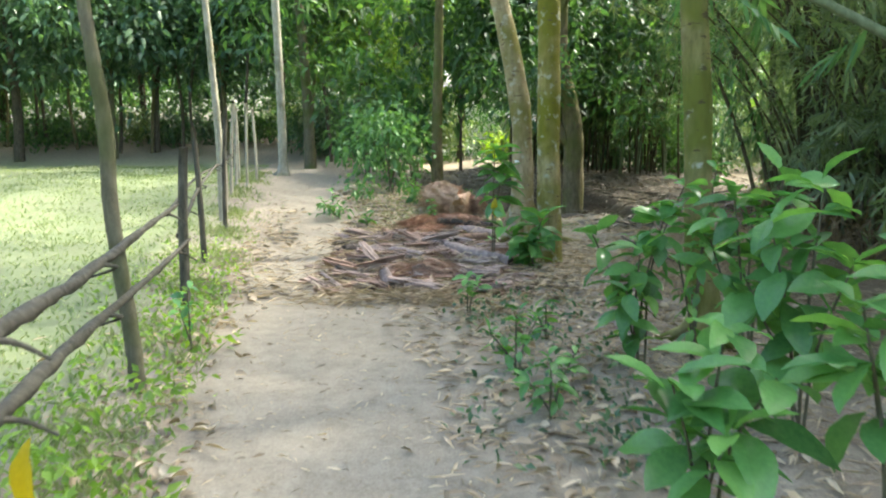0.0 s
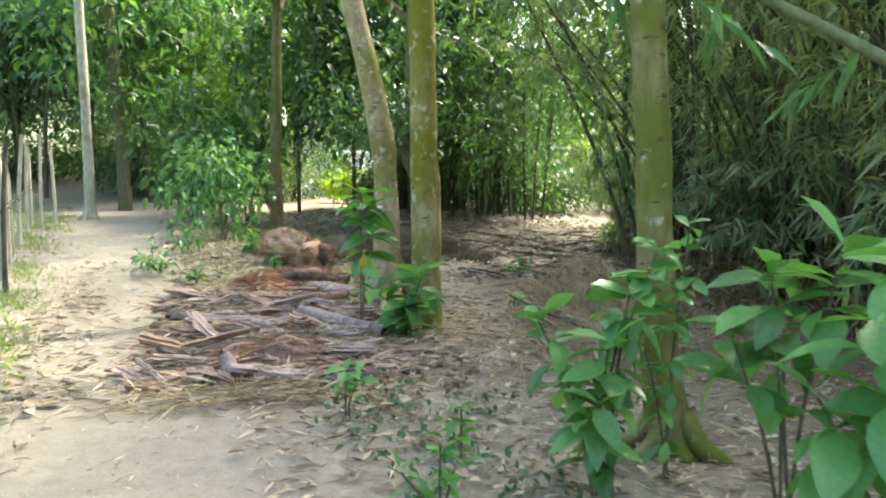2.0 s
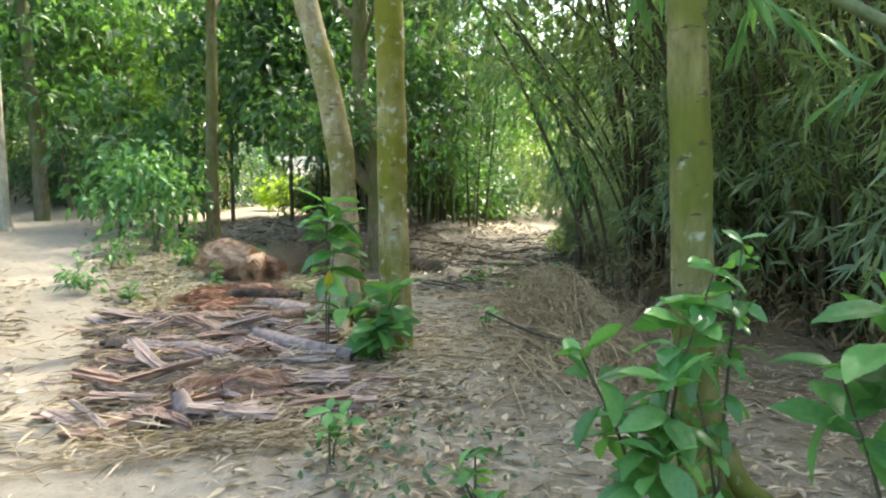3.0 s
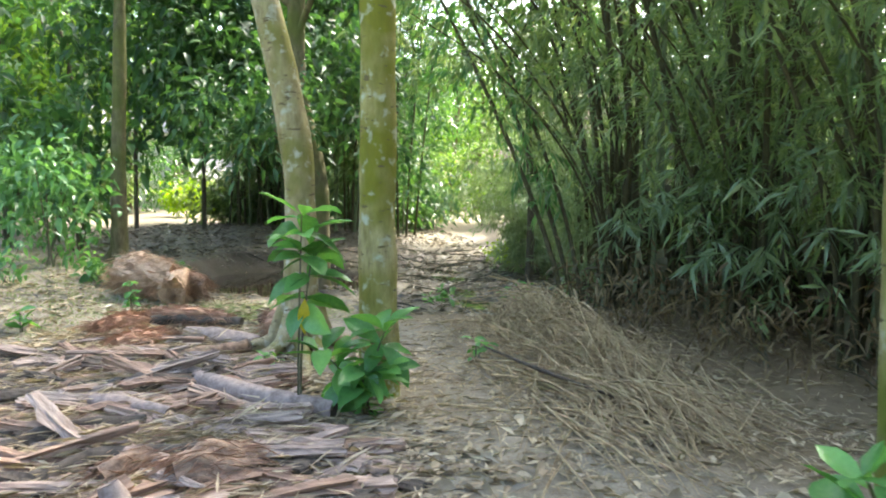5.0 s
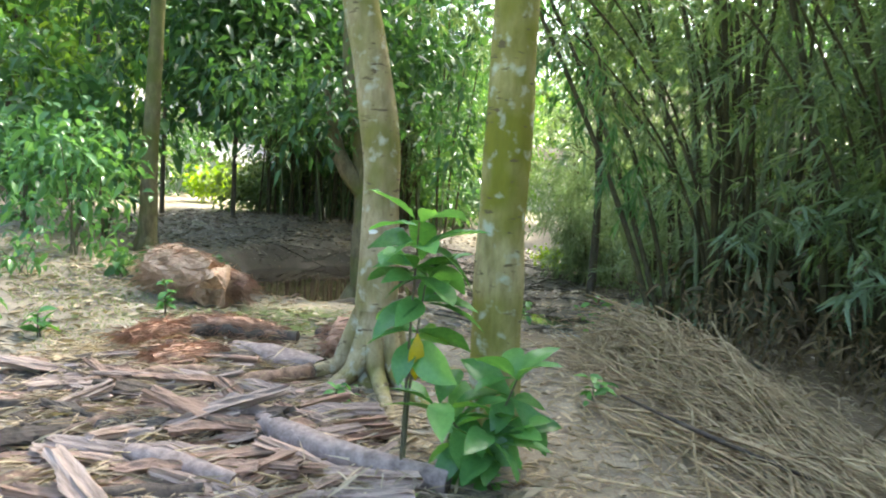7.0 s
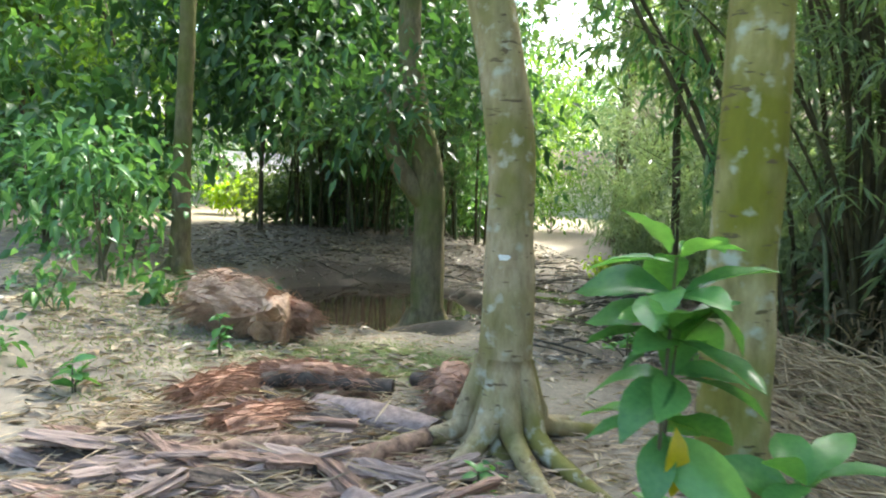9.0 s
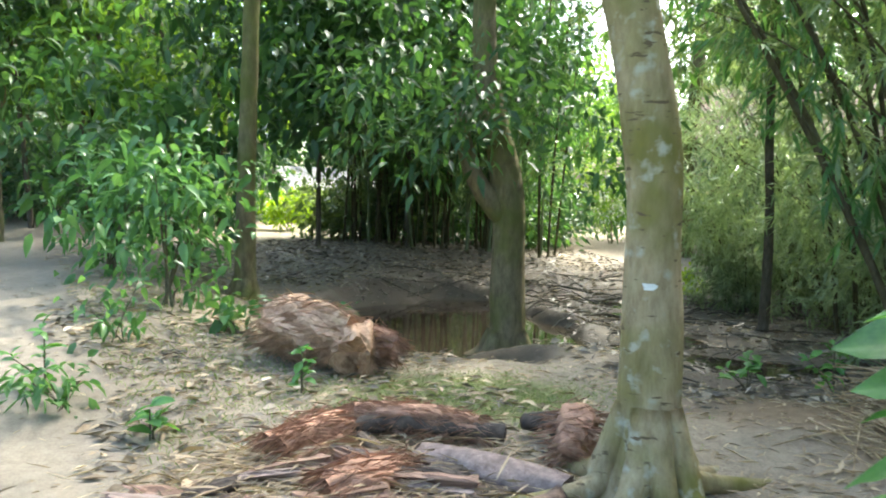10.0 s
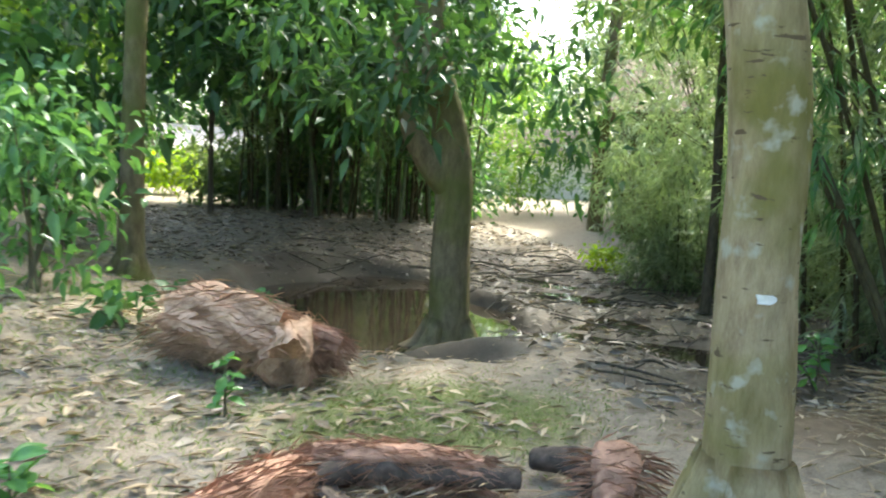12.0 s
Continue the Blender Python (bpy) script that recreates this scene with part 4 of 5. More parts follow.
plant((-1.22, 11.6), [(0, 0, 0.2), (0.05, 0, 0.13)], 0.16, "small broad-leaved seedling on bare soil", 13, 2, 4, gap=0.08)
plant((-1.9, 12.6), [(0, 0, 0.4), (-0.2, 0, 0.25)], 0.13, "low leafy plant beside the path", 14, 3, 5)
plant((-1.05, 1.75), [(0, 0, 0.5), (-0.12, 0.1, 0.42)], 0.17, "bright-leaved weed at the fence foot", 16, 2, 4, True)
plant((-1.75, 4.9), [(0, 0, 0.45), (-0.1, 0.1, 0.3)], 0.12, "bright-leaved weed at the fence foot", 17, 2, 4)
plant((2.3, 8.9), [(0, 0, 0.2), (0.15, 0.1, 0.16)], 0.12, "small broad-leaved seedling in dry brush", 18, 2, 4, gap=0.08)
plant((4.6, 11.9), [(0, 0, 0.5), (0.2, 0.1, 0.4), (-0.2, 0.1, 0.35)], 0.14, "low leafy plant at the ditch", 19, 3, 5)
plant((3.3, 11.6), [(0, 0, 0.3), (0.2, 0.1, 0.25), (-0.15, 0.1, 0.2)], 0.13, "low leafy plant at the ditch", 20, 2, 5, gap=0.1)
plant((0.55, 3.6), [(0, 0, 0.35), (0.15, 0.2, 0.3), (-0.15, 0.1, 0.25)], 0.11, "low leafy plant beside the path", 21, 3, 5, gap=0.09)
plant((0.45, 4.4), [(0, 0, 0.4), (0.15, 0.2, 0.3), (-0.15, 0.1, 0.25)], 0.11, "low leafy plant beside the path", 22, 3, 5, gap=0.09)

# ---- logs, bark and palm fibre ----


def log_thing(name, pts, radii, mat, label, seed, flat=1.0, sides=14, rough=0.45, ends=True):
    x, y = pts[0][0], pts[0][1]
    z = min(gz(q[0], q[1]) for q in pts)
    t = thing(name, (x, y, z), label, "log")
    rel = [(q[0] - x, q[1] - y, q[2] + gz(q[0], q[1]) - z) for q in pts]
    V, F = tube(rel, radii, sides, 8 * len(pts), rough, seed)
    if flat != 1:
        V = [(a, b, c * flat) for a, b, c in V]
    part("body", mesh_of("body", V, F, mat), t)
    if ends:
        for e, s in ((0, 1), (-1, -1)):
            d = (Vector(rel[1 if e == 0 else -2]) - Vector(rel[e])).normalized()
            c = Vector(rel[e]) - d * 0.004
            ring = tube([c - d * 0.004, c], [radii[e] * 0.86, radii[e] * 0.9], sides, 2)
            V = [(a, b, q * flat) for a, b, q in ring[0]]
            part("cut_end", mesh_of("cut_end", V, ring[1], CUT_WOOD if seed % 2 else LOG_DARK, False), t)
    return t


log_thing("log", [(-0.05, 9.25, 0.08), (0.14, 8.6, 0.09), (0.4, 8.22, 0.08), (0.74, 7.92, 0.07)], [0.07, 0.078, 0.07, 0.06], LOG_GREY, "curved grey-brown log lying on the soil", 2, rough=0.18)
log_thing("log", [(0.2, 10.8, 0.1), (0.45, 10.45, 0.1), (0.72, 10.1, 0.09)], [0.09, 0.14, 0.1], LOG_GREY, "thick split grey log lying near tree roots", 4, 0.6, 16, 0.6)
log_thing("log", [(-0.1, 9.7, 0.06), (0.25, 9.8, 0.07), (0.62, 10.0, 0.06)], [0.05, 0.06, 0.06], LOG_BROWN, "short brown log lying in the heap", 6)
log_thing("log", [(-0.3, 11.22, 0.12), (0.15, 11.12, 0.13), (0.72, 10.8, 0.1)], [0.05, 0.055, 0.045], LOG_DARK, "dark palm stem with rust-red fibre", 8)
log_thing("log", [(-1.0, 9.1, 0.04), (-0.6, 9.3, 0.05), (-0.15, 9.32, 0.04)], [0.03, 0.045, 0.04], LOG_BROWN, "long brown log lying in the heap", 10)
log_thing("log", [(-0.62, 8.62, 0.06), (-0.4, 8.35, 0.07), (-0.22, 8.1, 0.06)], [0.055, 0.06, 0.055], LOG_GREY, "short pale log with a cut end", 11)
log_thing("log", [(-1.1, 8.1, 0.05), (-0.75, 8.2, 0.06), (-0.35, 8.1, 0.05)], [0.045, 0.05, 0.04], LOG_DARK, "dark rotting branch lying in the heap", 12)
log_thing("log", [(-1.25, 8.6, 0.05), (-0.7, 8.75, 0.06), (-0.05, 8.7, 0.05)], [0.05, 0.055, 0.04], LOG_BROWN, "split brown log lying in the heap", 14, 0.7)
log_thing("log", [(-0.85, 10.05, 0.05), (-0.4, 10.15, 0.06), (0.0, 10.1, 0.05)], [0.04, 0.05, 0.045], LOG_BROWN, "dark rotting branch lying in the heap", 16)
log_thing("log", [(-0.95, 7.5, 0.05), (-0.6, 7.65, 0.06), (-0.1, 7.55, 0.05)], [0.04, 0.05, 0.04], LOG_DARK, "dark rotting branch lying in the heap", 18)
log_thing("log", [(0.95, 11.0, 0.08), (1.05, 10.85, 0.12), (1.1, 10.65, 0.1)], [0.05, 0.08, 0.07], LOG_DARK, "dark stump piece beside roots", 20)
log_thing("stump_piece", [(-0.53, 6.9, 0.0), (-0.54, 6.92, 0.1), (-0.58, 6.95, 0.21)], [0.075, 0.065, 0.045], LOG_GREY, "upright broken wood chunk on the path's edge", 22, ends=False)
log_thing("log", [(-0.85, 6.75, 0.05), (-0.65, 6.8, 0.06), (-0.45, 6.75, 0.05)], [0.05, 0.055, 0.05], LOG_DARK, "short charred log at the path's edge", 23)
log_thing("branch", [(2.05, 8.3, 0.3), (2.2, 7.8, 0.22), (2.5, 7.35, 0.1)], [0.008, 0.014, 0.01], LOG_DARK, "dark forked branch in the dry brush", 24)
log_thing("log", [(-1.5, 9.9, 0.03), (-1.25, 9.75, 0.04), (-0.95, 9.8, 0.03)], [0.03, 0.035, 0.02], LOG_DARK, "dark stick lying on the soil", 26)



def split_piece(k):
    """A split length of rotten wood: ridged along its grain, flattened, broken off raggedly at both ends."""
    q = np.random.default_rng(100 + k)
    L, R, n, sides = q.uniform(0.28, 0.8), q.uniform(0.028, 0.062), 14, 15
    groove = 1 + q.normal(size=sides) * 0.2
    pts = [(L * (u - 0.5), 0.05 * math.sin(u * 3 + k) * q.uniform(), 0.012 * math.sin(u * 6 + k)) for u in (0, 0.35, 0.7, 1)]
    V, F = tube(pts, [R * q.uniform(0.7, 1), R, R * 1.05, R * q.uniform(0.6, 1)], sides, n, 0.7, k)
    V = np.array(V).reshape(n, sides, 3)
    c = V.mean(1, keepdims=True)
    V = c + (V - c) * np.clip(groove + q.normal(size=(n, sides)) * 0.1, 0.5, 1.5)[:, :, None]
    V[0, :, 0] -= q.uniform(0, 0.07, sides)
    V[-1, :, 0] += q.uniform(0, 0.07, sides)
    V[:, :, 2] *= q.uniform(0.5, 0.8)
    V[:, :, 2] += R * 0.5
    # Dark pieces in the mix stand in for shadow gaps in the heap.
    return mesh_of("bark_piece", V.reshape(-1, 3).tolist(), F, (SLAB_RED, SLAB_PALE, SLAB_GREY, LOG_DARK, SLAB_PALE, SLAB_RED, SLAB_GREY, SLAB_RED, SLAB_PALE, LOG_DARK, SLAB_GREY, SLAB_RED)[k], False)


SLABS = [split_piece(k) for k in range(12)]
r = np.random.default_rng(31)
for k in range(250):
    y = r.uniform(6.7, 10.9)
    x = r.uniform(-1.25, 0.55) + 0.1 * (8.5 - y) * (y < 8.5)
    if y > 10.3 and x > 0.1:
        continue
    lift = 0.045 * r.uniform() * (k % 4) * math.exp(-((x + 0.35) / 0.8) ** 2)
    single("bark_piece", SLABS[k % 12], "rough split bark piece lying in a heap", "bark", "bark heap", "", pose(x, y, gz(x, y) - 0.016 + lift, r.normal() * 14, r.normal() * 7, r.normal() * 24 - 18 + (180 if k % 2 else 0)) @ Matrix.Scale(r.uniform(0.75, 1.25), 4))


def strands(name, parent, base, way, length, width, mat, label="", droop=0.35):
    n = len(base)
    part(name, leaf_mesh(name, mat, [leaf_arrays(base, way, length, width, 0.3, unit(r.normal(size=(n, 3))), droop)]), parent, label)


def fibre_body(name, a, b, radius, label, seed, n=1600, mat=FIBRE, flat=1.0, category="palm trunk", cut=False):
    """A length of palm trunk wrapped in coarse fibre, lying from a to b."""
    a, b = Vector(a), Vector(b)
    z = min(gz(a.x, a.y), gz(b.x, b.y))
    t = thing(name, (a.x, a.y, z), label, category)
    A = np.array([0, 0, a.z])
    B = np.array([b.x - a.x, b.y - a.y, b.z])
    mid = (A + B) / 2 + (0, 0, radius * 0.15)
    ridges = lambda u, a_: 1 + 0.09 * np.sin(a_ * 7 + 3 * np.sin(u * 4 + seed)) + 0.06 * np.sin(a_ * 13 + u * 6) - 0.25 * np.clip(np.cos(a_ - seed), 0, 1) ** 6
    V, F = tube([A, mid, B], [radius * 0.82, radius * 1.05, radius * 0.95, radius * 0.8], 36, 26, 0.45, seed, ridges)
    V = [(p_[0], p_[1], max(p_[2] * flat, -0.03)) for p_ in V]
    part("body", mesh_of("body", V, F, mat), t)
    if cut:
        d = Vector(B - A).normalized()
        part("cut_end", mesh_of("cut_end", *tube([Vector(B) - d * 0.01, Vector(B) + d * 0.012], [radius * 0.86, radius * 0.7], 24, 2, 0.6, seed), CUT_FIBRE, False), t, "tan torn end of coarse fibre")
        c = np.array(B) + unit(r.normal(size=(420, 3))) * radius * 0.55 * r.uniform(0, 1.2, (420, 1)) * (1 - np.abs(np.array(d)))
        strands("fibre", t, c, unit(np.array(d) * 0.7 + r.normal(size=(420, 3)) * 0.6 + (0, 0, -0.3)), r.uniform(0.03, 0.1, 420), r.uniform(0.003, 0.008, 420), CUT_FIBRE, "torn tan fibre")
    P = np.array(V)
    ax = unit(B - A)
    base = P[r.integers(0, len(P), n)] + r.normal(size=(n, 3)) * 0.012
    out = base - A - np.outer((base - A) @ ax, ax)
    way = unit(ax * r.choice([-1, 1], n)[:, None] * 1.0 + unit(out) * 0.08 + r.normal(size=(n, 3)) * 0.3)
    L = r.uniform(0.05, 0.24, n) * min(1, 0.45 + radius / 0.4)
    strands("fibre", t, base, way, L, L * 0.0 + r.uniform(0.0012, 0.0035, n), FIBRE_PALE if seed % 2 else FIBRE_RED, "loose rust-brown palm fibre")
    return t


fibre_body("palm_trunk_piece", (-0.25, 13.5, 0.31), (0.32, 12.9, 0.24), 0.25, "thick palm trunk base wrapped in orange-brown fibre", 1, 2600, FIBRE_PALE)
fibre_body("palm_trunk_piece", (0.4, 12.98, 0.17), (0.27, 12.66, 0.15), 0.2, "short fibrous palm trunk piece with a pale cut end", 3, 700, FIBRE_PALE, cut=True)
fibre_body("palm_fibre_tuft", (0.42, 12.95, 0.26), (0.66, 12.75, 0.2), 0.12, "frayed dark red palm fibre tuft", 4, 1500)
fibre_body("palm_fibre_heap", (-0.55, 11.05, 0.07), (-0.05, 11.3, 0.1), 0.18, "rust-red palm fibre heap lying on the soil", 6, 3800, FIBRE, 0.7)
fibre_body("palm_fibre_heap", (-0.42, 10.5, 0.08), (0.05, 10.62, 0.08), 0.14, "rust-red palm fibre heap lying on the soil", 8, 2600, FIBRE, 0.65)
fibre_body("palm_fibre_strip", (-0.05, 11.3, 0.15), (0.6, 10.92, 0.12), 0.08, "frayed fibre strip along a dark palm stem", 10, 2600)
fibre_body("palm_trunk_piece", (0.98, 10.55, 0.12), (1.06, 10.45, 0.14), 0.15, "round fibrous palm trunk chunk beside roots", 12, 700)
fibre_body("palm_trunk_piece", (-0.3, 7.15, 0.08), (0.08, 7.2, 0.08), 0.12, "rust-brown fibrous husk lying in the heap", 14, 900, LOG_BROWN)
fibre_body("palm_trunk_piece", (-0.62, 7.35, 0.06), (-0.35, 7.5, 0.06), 0.08, "rust-brown fibrous husk lying in the heap", 16, 500, LOG_BROWN)

# dry brush heap: thin branches combed one way
pieces = []
for k in range(1500):
    u, v = r.uniform(), r.normal() * 0.5
    cx, cy = 3.8 - 1.3 * u + v * 0.9, 10.6 - 4.0 * u + v * 0.15
    h = 0.45 * math.exp(-(v / 0.5) ** 2) * (0.35 + 0.65 * math.sin(math.pi * min(1, u + 0.15)))
    a = radians(-106 + r.normal() * 20)
    L = r.uniform(0.35, 1.5)
    zz = gz(cx, cy) + r.uniform(0.0, 1.0) * h + 0.01
    dx, dy = math.cos(a) * L / 2, math.sin(a) * L / 2
    bow = r.normal() * 0.06
    q = 0.0015 + 0.0065 * r.uniform() ** 2.2
    pieces.append(tube([(cx - dx, cy - dy, max(zz + 0.1 * r.normal(), gz(cx - dx, cy - dy) + 0.005)), (cx + bow, cy + bow, zz + 0.06), (cx + dx, cy + dy, max(zz - 0.1, gz(cx + dx, cy + dy) + 0.005))], [q * 1.3, q, q * 0.4], 4, 5))
single("brush_heap", mesh_of("brush_heap", *join(pieces), TWIG), "heap of dry brown twigs and thin branches", "brush", kind="stuff")

# ---- litter, weeds and grass ----
n = 60000
x, y = r.uniform(-3.0, 9.0, n), r.uniform(0.3, 25.0, n)
x[:20000], y[:20000] = r.uniform(-1.2, 4.0, 20000), r.uniform(0.8, 10.0, 20000)
keep = r.uniform(size=n) < np.where(np.abs(x - path_x(y)) < 0.6, 0.4, 0.9) * np.where(pool_d(x, y) < 1.15, 0.06, 1) * np.where((y > 17) | ((x > 3.4) & (y > 12)), 0.3, 1) * np.where(x < path_x(y) - 1.0, 0.3, 1) * np.where((x < 1.5) & (y < 6.6), 0.55, 1)
x, y = x[keep], y[keep]
n = len(x)
base = np.stack([x, y, ground_z(x, y) + r.uniform(0.004, 0.03, n)], 1)
ang = r.normal(size=n) * 0.9 + np.where(r.uniform(size=n) < 0.5, 0, math.pi)
way = np.stack([np.cos(ang), np.sin(ang), r.normal(size=n) * 0.14], 1)
L = r.uniform(0.04, 0.16, n) * np.where(np.abs(x - path_x(y)) < 0.65, 0.5, 1)
face = unit(r.normal(size=(n, 3)) * 0.35 + (0, 0, 1))
single("leaf_litter", leaf_mesh("leaf_litter", LITTER, [leaf_arrays(base, way, L, L * r.uniform(0.05, 0.24, n), 0.3, face, 0.06)]), "dry fallen leaves and straw over the soil", "leaf litter", kind="stuff")


n = 9000
x, y = r.uniform(-2.6, 1.3, n), r.uniform(6.5, 15.0, n)
keep = (np.abs(x - path_x(y)) > 0.35) & (r.uniform(size=n) < 0.55 + 0.45 * np.sin(x * 3.3 + 1.1 * y) * np.sin(y * 2.7 - x))
x, y = x[keep], y[keep]
n = len(x)
for nm, sel, mt, lab in (("leaf_scraps", np.arange(n) % 2 == 0, LITTER, "broad dry leaf scraps over the soil"), ("rotting_leaves", np.arange(n) % 2 == 1, LITTER_WET, "dark rotting leaf scraps over the soil")):
    k = int(sel.sum())
    ang = r.normal(size=k) * 0.8 + np.where(r.uniform(size=k) < 0.5, 0, math.pi)
    L = r.uniform(0.05, 0.17, k)
    single(nm, leaf_mesh(nm, mt, [leaf_arrays(np.stack([x[sel], y[sel], ground_z(x[sel], y[sel]) + r.uniform(0.004, 0.03, k)], 1), np.stack([np.cos(ang), np.sin(ang), r.normal(size=k) * 0.12], 1), L, L * r.uniform(0.12, 0.36, k), 0.3, unit(r.normal(size=(k, 3)) * 0.35 + (0, 0, 1)), 0.06)]), lab, "leaf litter", kind="stuff")


def turf_patch(name, label, xs, ys, keep, hgt, wid, mat):
    xs, ys = xs[keep], ys[keep]
    n = len(xs)
    base = np.stack([xs, ys, ground_z(xs, ys) - 0.005], 1)
    way = unit(r.normal(size=(n, 3)) * (0.5, 0.5, 0.15) + (0, 0, 1))
    L = hgt * r.uniform(0.4, 1.4, n)
    single(name, leaf_mesh(name, mat, [leaf_arrays(base, way, L, wid * r.uniform(0.6, 1.4, n), 0.3, unit(r.normal(size=(n, 3))), 0.3)]), label, "grass", kind="stuff")


n = 110000
x = -1.0 - r.uniform(size=n) ** 1.6 * 15
y = r.uniform(0.5, 25, n)
fx = np.interp(y, [0, 4.1, 6.15, 8.4, 13, 20, 30], [-1.0, -1.6, -2.1, -2.6, -3.6, -5.0, -7])
tuft = 0.55 + 0.45 * np.sin(x * 2.7 + 1.3 * np.sin(y * 1.9)) * np.sin(y * 2.3 + np.sin(x * 3.1))
turf_patch("meadow_grass", "thin pale green meadow grass behind the fence", x, y, (x < fx + 0.15) & (r.uniform(size=n) < tuft), 0.085, 0.016, GRASS)
n = 7000
y = r.uniform(1, 20, n)
fx = np.interp(y, [0, 4.1, 6.15, 8.4, 13, 20, 30], [-1.0, -1.6, -2.1, -2.6, -3.6, -5.0, -7])
x = fx - 0.15 + r.normal(size=n) * 0.25
turf_patch("verge_grass", "taller grass and weeds along the fence foot", x, y, (np.abs(x - path_x(y)) > 0.7) & (np.sin(y * 4 + x * 3) > -0.2), 0.15, 0.014, GRASS)
n = 12000
x, y = 0.9 + r.normal(size=n) * 0.8, 12.0 + r.normal(size=n) * 0.45
turf_patch("moss_grass", "short sparse grass on damp ground", x, y, (np.abs(x - 0.9) < 1.9), 0.035, 0.006, GRASS)
n = 6000
x, y = -1.0 + r.normal(size=n) * 0.9, 13.0 + r.normal(size=n) * 2.0
turf_patch("path_grass", "sparse grass tufts at the path's edge", x, y, np.abs(x - path_x(y)) > 0.6, 0.08, 0.008, GRASS)
spots = np.stack([r.uniform(0.1, 1.2, 40), r.uniform(2.8, 6.2, 40), np.zeros(40)], 1)
spots[:, 2] = ground_z(spots[:, 0], spots[:, 1]) + 0.08
single("low_weeds", leaf_mesh("low_weeds", LEAF_BLUE, [clumps(spots, 18, 0.09, 0.06, 0.5, 0.2, -0.2)]), "low grey-green weeds on the soil beside the path", "weeds", kind="stuff")
spots = np.stack([r.uniform(-2.9, -1.3, 150), 1.4 + 7.6 * r.uniform(size=150) ** 1.3, np.zeros(150)], 1)
spots[:, 0] = np.interp(spots[:, 1], [0, 4.1, 6.15, 8.4, 13], [-1.15, -1.75, -2.2, -2.7, -3.6]) - 0.08 + r.normal(size=150) * 0.22
spots[:, 2] = ground_z(spots[:, 0], spots[:, 1]) + 0.1
single("fence_weeds", leaf_mesh("fence_weeds", LEAF_FRESH, [clumps(spots, 12, 0.1, 0.075, 0.45, 0.2, -0.2)]), "green weeds growing along the fence foot", "weeds", kind="stuff")

# slivers of pale wood and bark among the logs
n = 10000
y = r.uniform(6.2, 11.2, n)
x = -0.35 + r.normal(size=n) * 0.55
base = np.stack([x, y, ground_z(x, y) + r.uniform(0.01, 0.09, n)], 1)
ang = r.normal(size=n) * 0.6 + np.where(r.uniform(size=n) < 0.5, 0, math.pi)
way = np.stack([np.cos(ang), np.sin(ang), r.normal(size=n) * 0.2], 1)
L = 0.04 + 0.24 * r.uniform(size=n) ** 1.6
single("wood_chips", leaf_mesh("wood_chips", LITTER, [leaf_arrays(base, way, L, L * 0.03 + r.uniform(0.003, 0.012, n), 0.4, unit(r.normal(size=(n, 3)) * 0.5 + (0, 0, 1)), 0.05)]), "splinters and bark chips among the logs", "wood chips", kind="stuff")

# ---- buildings far behind the trees ----
ROOF = bark("old_tin_roof", (0.1, 0.075, 0.055), (0.25, 0.195, 0.15), None, 0, None, (1, 8, 1), 0.5)
ROOF_PALE = bark("pale_tin_roof", (0.3, 0.27, 0.25), (0.5, 0.46, 0.44), None, 0, None, (1, 8, 1), 0.4)
PLASTER = bark("pale_plaster", (0.55, 0.52, 0.47), (0.78, 0.75, 0.7), None, 0, None, (1, 1, 3), 0.2)


def box(x0, y0, z0, x1, y1, z1):
    V = [(x, y, z) for z in (z0, z1) for x, y in ((x0, y0), (x1, y0), (x1, y1), (x0, y1))]
    return V, [(3, 2, 1, 0), (4, 5, 6, 7), (0, 1, 5, 4), (1, 2, 6, 5), (2, 3, 7, 6), (3, 0, 4, 7)]


def hut(at, turn, w, d, h, rise, wall, label, top=ROOF):
    t = thing("hut", (*at, gz(*at) - 0.05), label, "hut", turn=turn)
    for a in ((-w / 2, -d / 2, 0, w / 2, -d / 2 + 0.15, h), (-w / 2, d / 2 - 0.15, 0, w / 2, d / 2, h), (-w / 2, -d / 2 + 0.15, 0, -w / 2 + 0.15, d / 2 - 0.15, h), (w / 2 - 0.15, -d / 2 + 0.15, 0, w / 2, d / 2 - 0.15, h)):
        part("wall", mesh_of("wall", *box(*a), wall, False), t)
    for s_ in (-1, 1):
        o, q = 0.5, 0.06
        V = []
        n_ = 60
        for i in range(n_ + 1):
            x_ = (i / n_ - 0.5) * (w + 0.8)
            c = 0.02 * (i % 2)
            V += [(x_, s_ * (d / 2 + o), h - 0.25 + c), (x_, 0, h + rise + c), (x_, 0, h + rise + q + c), (x_, s_ * (d / 2 + o), h - 0.25 + q + c)]
        F = [(4 * i + a_, 4 * i + 4 + a_, 4 * i + 4 + (a_ + 1) % 4, 4 * i + (a_ + 1) % 4) for i in range(n_) for a_ in range(4)]
        part("roof", mesh_of("roof", V, F, top, False), t)
    return t


hut((15.2, 22.0), -42, 5.0, 3.4, 3.4, 1.3, BARK_MID, "low hut with a brown corrugated roof behind trees")
hut((25, 43), -35, 7.0, 4.0, 2.6, 1.3, PLASTER, "pale plastered house far behind the trees")

# Shed is added; its pale roof stands for a bright sunlit patch.
hut((5.6, 38.0), 12, 4.2, 3.0, 1.5, 0.7, PLASTER, "low added shed standing for a bright sunlit patch beyond the grove", ROOF_PALE)
hut((1.4, 41.0), 4, 3.2, 3.0, 3.6, 1.2, PLASTER, "pale plastered house glimpsed through the wood", ROOF_PALE)

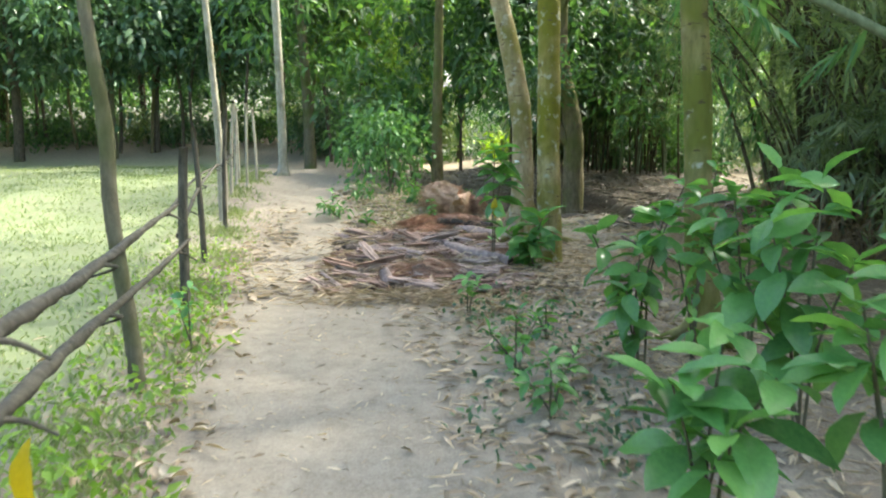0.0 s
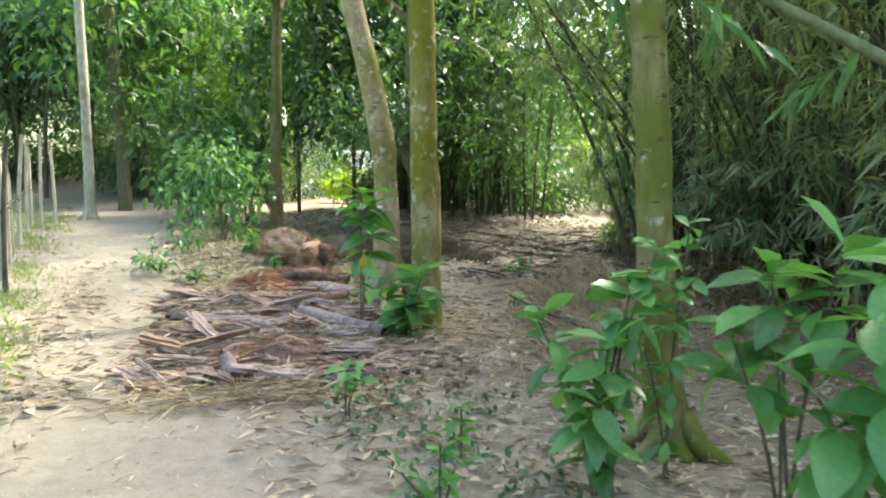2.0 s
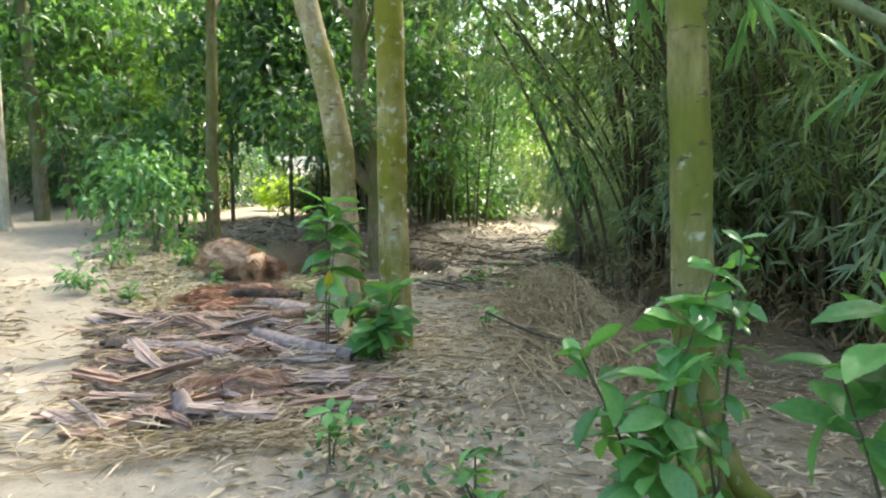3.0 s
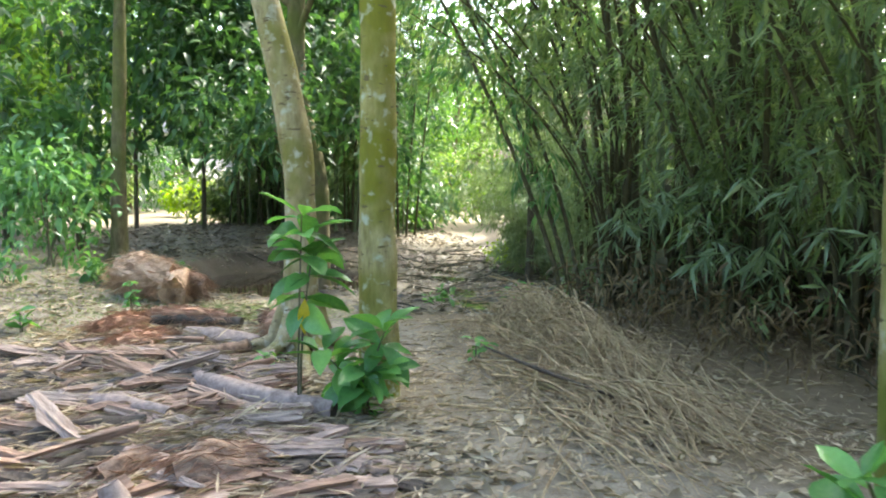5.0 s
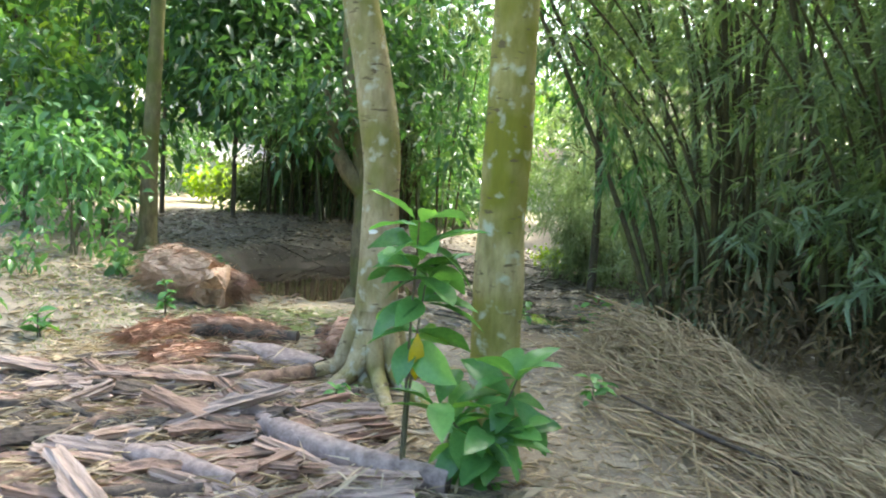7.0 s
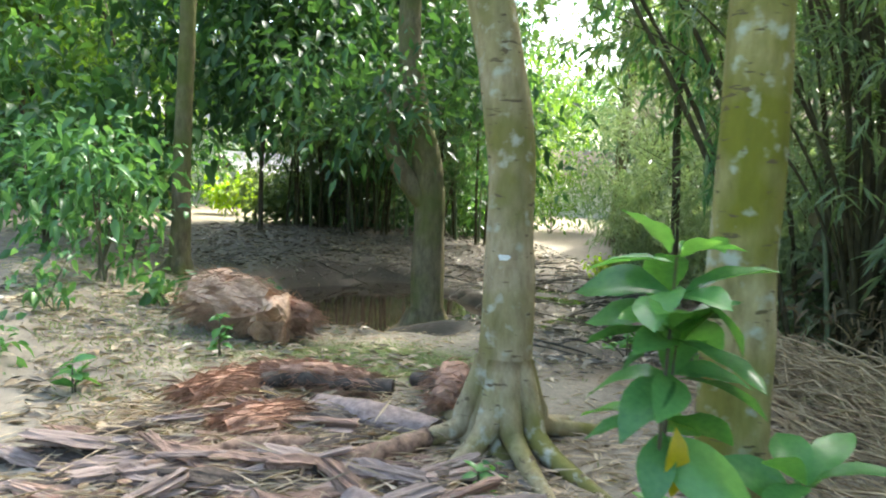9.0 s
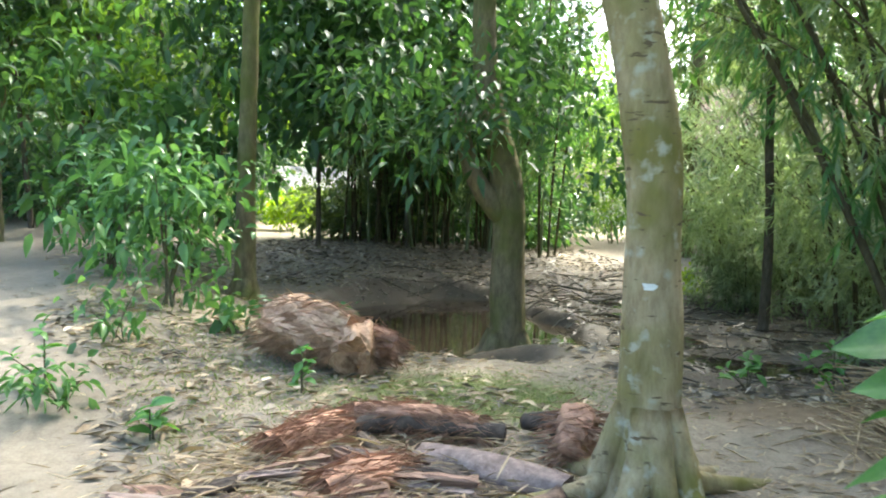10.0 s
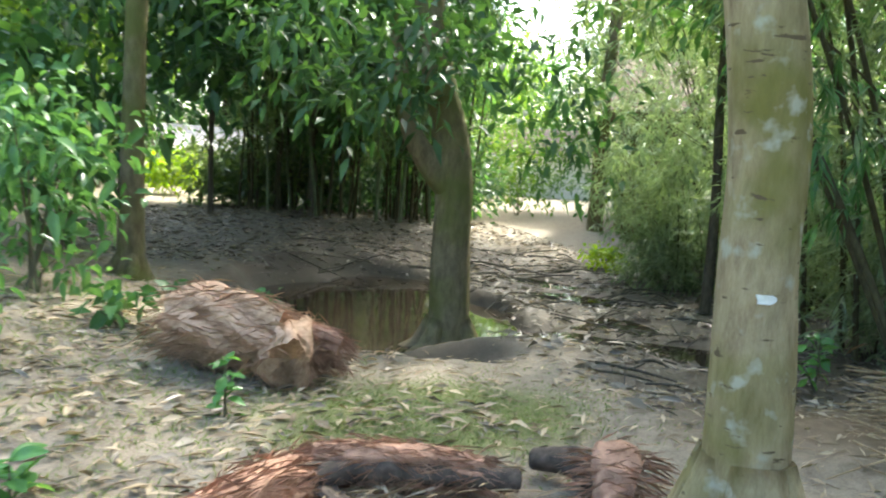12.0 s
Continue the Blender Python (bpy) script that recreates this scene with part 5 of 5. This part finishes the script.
# fallen canes and sticks in the muddy ditch
pieces = []
for k in range(220):
    cx, cy = r.uniform(2.8, 8.5), r.uniform(12.2, 20.5)
    if pool_d(cx, cy) < 0.9:
        continue
    a, L, q = r.normal() * 0.6, r.uniform(0.2, 1.3), r.uniform(0.004, 0.016)
    dx, dy = math.cos(a) * L / 2, math.sin(a) * L / 2
    pieces.append(tube([(cx - dx, cy - dy, gz(cx - dx, cy - dy) + 0.02), (cx, cy, gz(cx, cy) + 0.03 + 0.05 * r.uniform()), (cx + dx, cy + dy, gz(cx + dx, cy + dy) + 0.02)], [q, q, q * 0.6], 5, 5))
single("fallen_sticks", mesh_of("fallen_sticks", *join(pieces), POST), "fallen grey canes and sticks in the muddy ditch", "sticks", kind="stuff")

# dark wet leaves and debris over the mud and the far bank
n = 15000
x, y = r.uniform(-0.8, 9.5, n), r.uniform(11.2, 25.0, n)
keep = (pool_d(x, y) > 1.0) & ((x > 2.3 + 0.1 * (y - 12)) | (y > 18.5)) & (ground_z(x, y) > WATER_Z - 0.01)
x, y = x[keep], y[keep]
n = len(x)
base = np.stack([x, y, ground_z(x, y) + r.uniform(0.004, 0.035, n)], 1)
ang = r.uniform(0, 2 * math.pi, n)
way = np.stack([np.cos(ang), np.sin(ang), r.normal(size=n) * 0.25], 1)
L = r.uniform(0.05, 0.2, n)
single("wet_litter", leaf_mesh("wet_litter", LITTER_WET, [leaf_arrays(base, way, L, L * r.uniform(0.1, 0.4, n), 0.3, unit(r.normal(size=(n, 3)) * 0.5 + (0, 0, 1)), 0.06)]), "dark wet leaves and debris over the mud", "leaf litter", kind="stuff")

# drifts of brown leaves at the path's edge by the fence and by the broad-leaved plants
spots = []
for cx, cy, sx, sy, m_ in ((-1.25, 3.0, 0.22, 0.7, 900), (-0.95, 1.9, 0.2, 0.5, 600), (-1.75, 5.4, 0.25, 0.8, 700), (0.75, 2.6, 0.35, 0.8, 900), (0.9, 4.3, 0.4, 0.7, 1100), (0.5, 6.3, 0.5, 0.6, 900), (1.6, 6.2, 0.7, 0.8, 1300), (-1.3, 10.6, 0.5, 0.9, 900)):
    spots.append(np.stack([cx + r.normal(size=m_) * sx, cy + r.normal(size=m_) * sy], 1))
P = np.concatenate(spots)
P = P[(np.abs(P[:, 0] - path_x(P[:, 1])) > 0.45) & (r.uniform(size=len(P)) < 0.22)]
n = len(P)
base = np.column_stack([P, ground_z(P[:, 0], P[:, 1]) + r.uniform(0.004, 0.05, n)])
ang = r.uniform(0, 2 * math.pi, n)
way = np.stack([np.cos(ang), np.sin(ang), r.normal(size=n) * 0.3], 1)
L = r.uniform(0.04, 0.12, n)
single("leaf_drift", leaf_mesh("leaf_drift", LITTER, [leaf_arrays(base, way, L, L * r.uniform(0.25, 0.6, n), 0.35, unit(r.normal(size=(n, 3)) * 0.6 + (0, 0, 1)), 0.1, True)]), "drifts of curled brown leaves on the soil", "leaf litter", kind="stuff")
